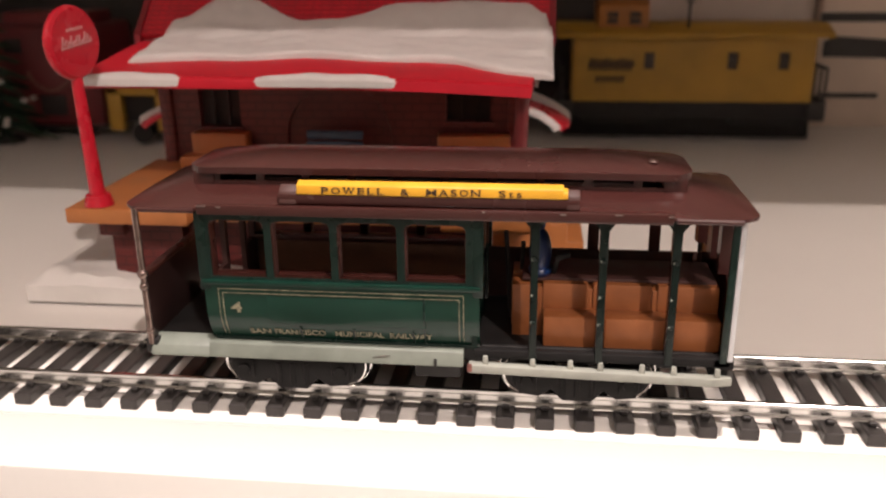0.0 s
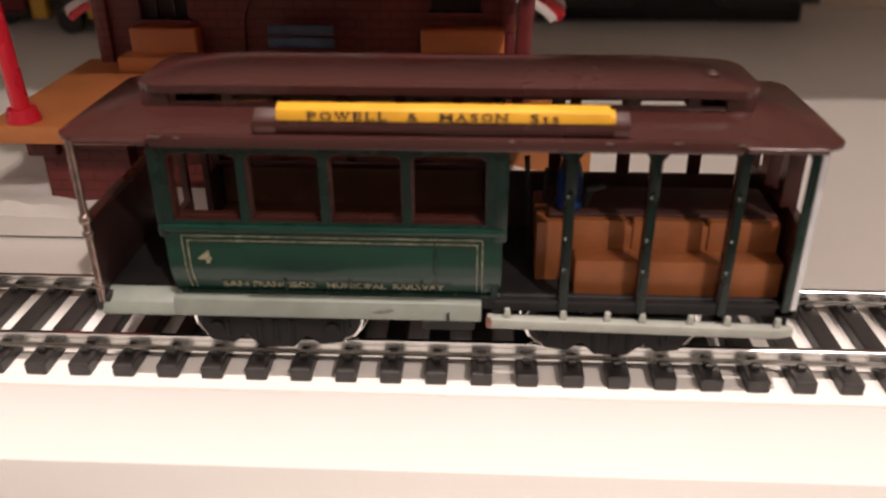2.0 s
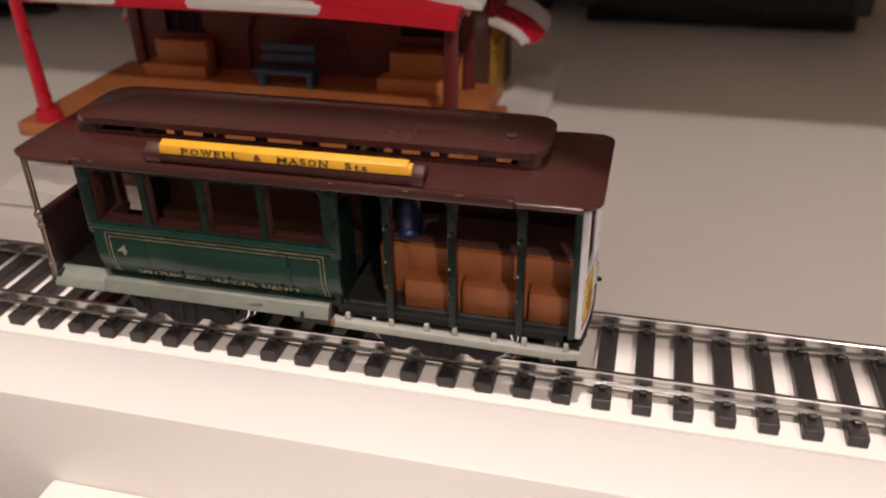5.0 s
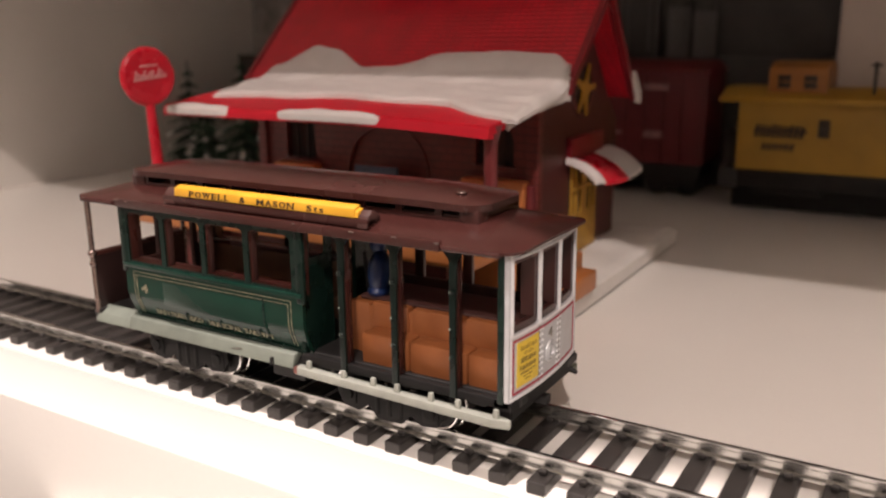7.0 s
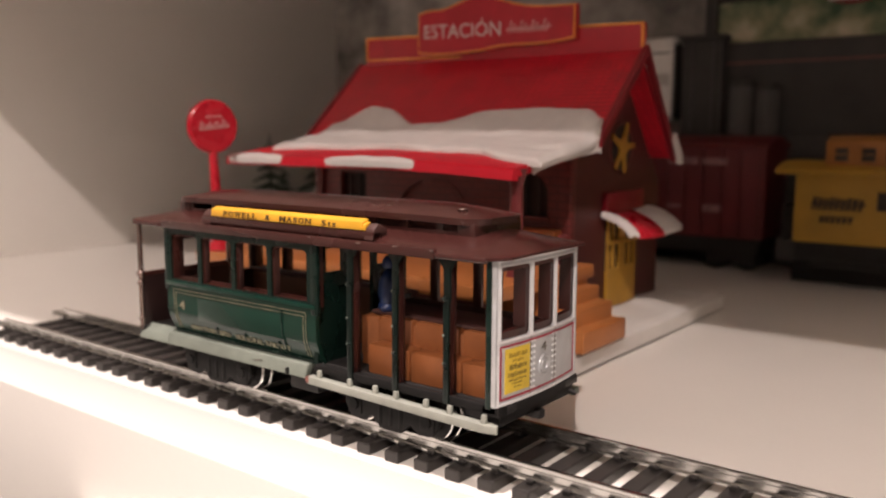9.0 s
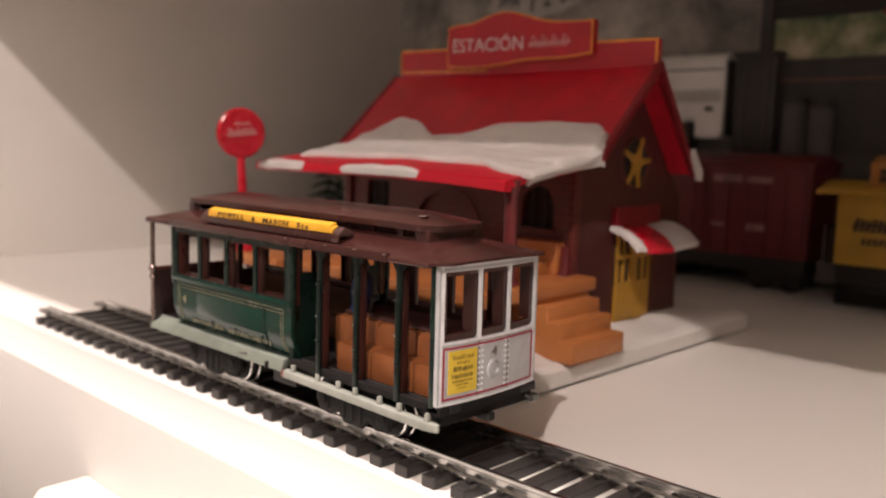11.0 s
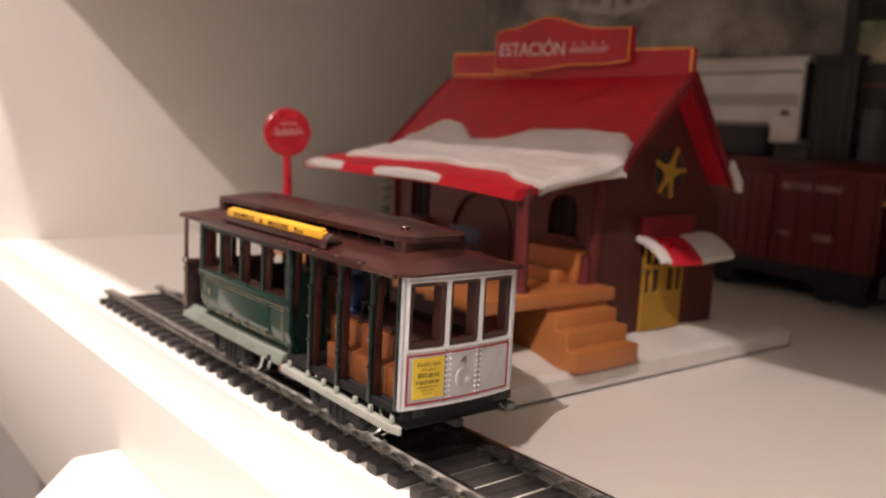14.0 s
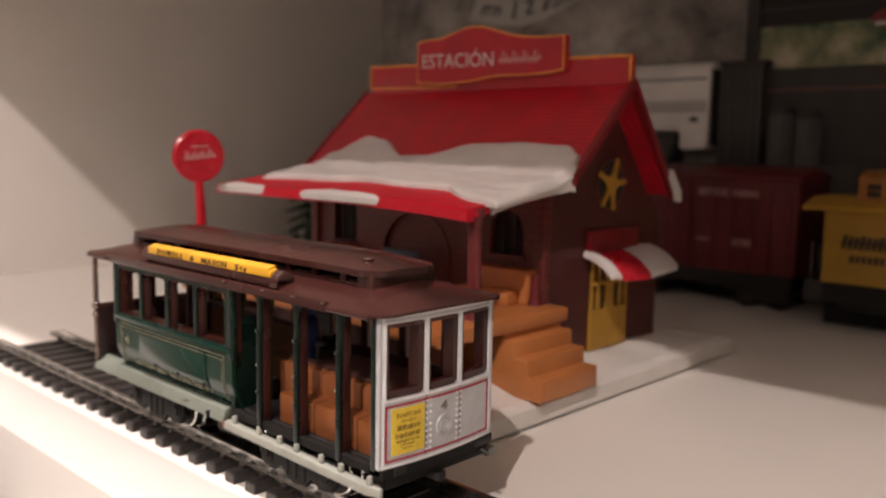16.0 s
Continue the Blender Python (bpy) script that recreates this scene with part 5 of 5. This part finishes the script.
for xx in (-170, -106):
    part("truck", box(xx, xx + 29, 411, 421, 58.0, 72, 1), M_BLACKGREY, coach)
part("roof_line", box(-174.5, -60.5, 409.6, 410.6, 96.4, 97.2, 0.2), M_BLACKGREY, coach)
part("end_strip", box(-61.2, -59.9, 409.4, 410.6, 66, 102, 0.3), M_GREY, coach)
part("end_door", box(-60, -58.6, 411, 421.5, 66, 101, 0.4), M_BLACKGREY, coach)
part("number_bar", box(-69, -65, 409.3, 409.7, 77.0, 79.2), M_BLACKGREY, coach)

# dark upright thing, paper note, framed picture, cardboard box
crate = thing("dark_crate", (-46, 417, 58), "dark grey upright crate with pale corner edges on the raised strip", "crate")
part("crate_body", box(-56, -36, 411.2, 423, 58, 102, 0.8), M_BLACKGREY, crate)
for xx in (-55.4, -51.0, -41.2, -37.2):
    part("edge_strip", box(xx, xx + 0.8, 410.6, 411.4, 60, 101, 0.15), M_JAR, crate, "pale grey strip")
part("top_cap", box(-56.6, -35.4, 410.4, 423, 101.6, 104.0, 0.5), M_BLACKGREY, crate)
note = thing("paper_note", (-172, 423, 140), "torn white paper note with dark scrawl pinned to the back", "note")
part("sheet", prism([(-221, 138), (-200, 133.5), (-181, 131.5), (-166, 134), (-156, 138), (-144, 142), (-140, 152), (-205, 160), (-214, 155), (-216, 147)], "y", 423.0, 423.6), M_PAPER, note)
for a, z, w, h, lean in ((-211.5, 139.5, 1.8, 6.0, 1.5), (-208.0, 143.4, 4.2, 1.6, 0.3), (-207.2, 139.6, 1.7, 4.6, 0.8), (-202.5, 138.6, 1.8, 5.6, 0.6), (-200.8, 142.2, 3.2, 1.6, 0.2), (-198.2, 138.4, 1.7, 5.0, 0.8), (-187.8, 135.6, 2.0, 10.5, 1.6), (-179.0, 143.6, 6.0, 1.7, 0.3), (-178.0, 138.2, 1.8, 6.4, 3.8), (-178.2, 137.4, 5.4, 1.7, 0.2),
                         (-166.4, 137.8, 1.7, 5.8, 1.0), (-165.0, 142.2, 4.0, 1.5, 0.2), (-164.4, 139.6, 3.4, 1.3, 0.2), (-159.0, 139.0, 1.6, 5.0, 0.8), (-155.6, 139.6, 1.6, 5.4, 0.8), (-151.8, 140.8, 1.6, 5.2, 1.0), (-148.6, 141.6, 1.5, 5.0, 1.0)):
    part("stroke", prism([(a, z), (a + w, z), (a + w + lean, z + h), (a + lean, z + h)], "y", 422.5, 423.0, 0.2), M_BLACKGREY, note, "dark unreadable stroke")

pic = thing("framed_picture", (40, 420, 60), "dark framed picture of a green landscape leaning at the back", "picture")
part("frame", panel("y", 416, 421, -47, 118, 58, 150, [(-42, 113, 100, 140)]), M_BLACKGREY, pic, "dark wooden frame")


def landscape_material():
    m = bpy.data.materials.new("landscape_print")
    m.use_nodes = True
    nt = m.node_tree
    p = nt.nodes["Principled BSDF"]
    tex = nt.nodes.new("ShaderNodeTexCoord")
    n = nt.nodes.new("ShaderNodeTexNoise")
    n.inputs["Scale"].default_value, n.inputs["Detail"].default_value = 55, 6
    nt.links.new(tex.outputs["Object"], n.inputs["Vector"])
    r = nt.nodes.new("ShaderNodeValToRGB")
    e = r.color_ramp.elements
    e[0].position, e[0].color = 0.36, (0.03, 0.08, 0.03, 1)
    e[1].position, e[1].color = 0.66, (0.55, 0.48, 0.34, 1)
    k = e.new(0.5)
    k.color = (0.22, 0.23, 0.12, 1)
    nt.links.new(n.outputs["Fac"], r.inputs["Fac"])
    nt.links.new(r.outputs[0], p.inputs["Base Color"])
    p.inputs["Roughness"].default_value = 0.4
    return m


part("print", box(-43, 114, 419, 420.5, 99, 119), landscape_material(), pic, "blurred green and tan landscape print")
part("upper_band", box(-43, 114, 418.4, 420.5, 118.6, 141), M_DARK, pic, "dark upper band")
part("thin_line", box(-42, 113, 418.0, 418.6, 125.6, 126.4), M_BLACKGREY, pic)
part("lower_line", box(-46, 117, 415.6, 416.2, 90.4, 91.2), M_WORNRED, pic, "thin brownish line")
patch = part("label_patch", merge(ball((16, 418.2, 118.4), 11.5, 0.6, 4.6, 24)), M_AWNING, pic, "red oval label")
part("label_strip", box(6.2, 25.8, 417.2, 417.9, 115.6, 117.2, 0.2), M_PAPER, pic, "pale strip across the label")

carton = thing("carton", (200, 405, 0), "pale beige cardboard box with a dark printed band at the back", "box")
part("box", box(122, 330, 398, 423, 0, 110, 0.8), M_CARD, carton)
part("printed_band", box(121.6, 330.2, 397.6, 398.2, 46, 50), M_BLACKGREY, carton)
part("printed_engine", merge(prism([(124, 31), (124, 38), (130, 40), (170, 37), (170, 30)], "y", 397.5, 397.9), box(124, 150, 397.5, 397.9, 13, 15)), M_BLACKGREY, carton, "dark printed engine shape")
solid_thing("beige_case", box(40, 121, 404, 415, 0, 86, 2.5), M_CASE, "pale pinkish beige case standing behind the caboose", "case")

def fluted(cx, cy, z0, z1, r):
    """A round body with soft upright ribs."""
    pts = [(cx + r * (1 + 0.05 * math.cos(16 * a)) * math.cos(a), cy + r * (1 + 0.05 * math.cos(16 * a)) * math.sin(a)) for a in [2 * math.pi * i / 96 for i in range(96)]]
    return prism(pts, "z", z0, z1)


for cx, h, w in ((-27.5, 25, 5.2), (-16.0, 23, 5.0)):
    jar = thing("plastic_jar", (cx, 414.5, 58), "grey ribbed plastic jar with a dark lid on the raised strip", "jar", "jars on the raised strip")
    part("jar_body", fluted(cx, 414.2, 58, 55 + h, w), M_JAR, jar)
    part("lid", cyl((cx, 414.2, 55 + h), (cx, 414.2, 58 + h), w * 0.92, w * 0.86, 24), M_BLACKGREY, jar)

# red and yellow vehicles behind the station's other end
eng = thing("toy_engine", (-215, 365, 5), "dark red toy engine with pale curved stripes", "engine")
part("body", box(-238, -190, 352, 388, 5, 49, 3.0), M_BOXCAR, eng)
part("hood", prism([(354, 46), (356, 54), (376, 54), (378, 46)], "x", -233, -194, 1.0), M_BOXCAR, eng)
part("stripe", merge(torus((-213, 351.8, 31), (0, 1, 0), 10, 0.7, 24, 6, 150, 200), box(-237, -222, 351.4, 352.1, 26, 27.2)), M_WORNRED, eng, "pale curved stripe")
part("window", merge(box(-232, -224, 351.4, 352.1, 37, 43, 0.2), box(-219, -207, 351.4, 352.1, 10, 19, 0.2)), M_DARK, eng)
part("underframe", box(-235, -192, 356, 380, 3, 6), M_BLACKGREY, eng)
for cx in (-227, -201):
    wheelset(eng, cx, 366, z=0.0)
yel = thing("toy_wagon", (-160, 350, 0), "yellow open toy wagon standing on dark wheels", "wagon")
part("deck", box(-181, -118, 338, 362, 21, 27, 0.8), M_CABOOSE, yel)
for xx in (-181, -160, -124):
    part("stake", box(xx, xx + 6, 338, 342, 6, 27, 0.6), M_CABOOSE, yel)
part("underframe", box(-178, -121, 343, 358, 9, 21.2), M_DARK, yel)
for cx in (-168, -132):
    wheelset(yel, cx, 350, z=0.0)


def pine(cx, cy, z0, h, r):
    """A small artificial fir: tiers of drooping needle tufts round a stem."""
    rnd = random.Random(7 + int(cx))
    bms = [cyl((cx, cy, z0), (cx, cy, z0 + h), 1.0, 0.3, 8)]
    for k in range(9):
        t = k / 9
        zz = z0 + h * (0.12 + 0.86 * t)
        rr = r * (1 - t) ** 0.8
        count = int(5 + 9 * (1 - t))
        for i in range(count):
            a = 2 * math.pi * i / count + rnd.random()
            tip = (cx + rr * math.cos(a) * rnd.uniform(0.7, 1.15), cy + rr * math.sin(a) * rnd.uniform(0.7, 1.15), zz - rr * 0.35)
            bms.append(cyl((cx, cy, zz), tip, 1.5, 0.25, 5))
    return merge(*bms)


for cx, cy, h, r, words in ((-263, 336, 57, 19, "tall dark green toy fir with frosted tips"), (-246, 331, 40, 15, "small dark green toy fir with frosted tips"), (-231, 342, 61, 21, "broad dark green toy fir with frosted tips")):
    tree = thing("toy_fir_tree", (cx, cy, 0), words, "tree", "toy firs beside the station")
    part("base", cyl((cx, cy, 0), (cx, cy, 2.5), 7, 6, 20), M_BLACKGREY, tree)
    part("crown", pine(cx, cy, 2, h - 2, r), M_LEAF, tree)
    rnd = random.Random(3)
    part("frost", merge(*[ball((cx + r * 0.62 * math.cos(a), cy + r * 0.62 * math.sin(a), z), 1.5, 1.5, 1.0, 8) for a, z in [(rnd.uniform(3.2, 6.6), rnd.uniform(8, h * 0.5)) for _ in range(9)]]), M_PAPER, tree, "pale grey frosted tips")
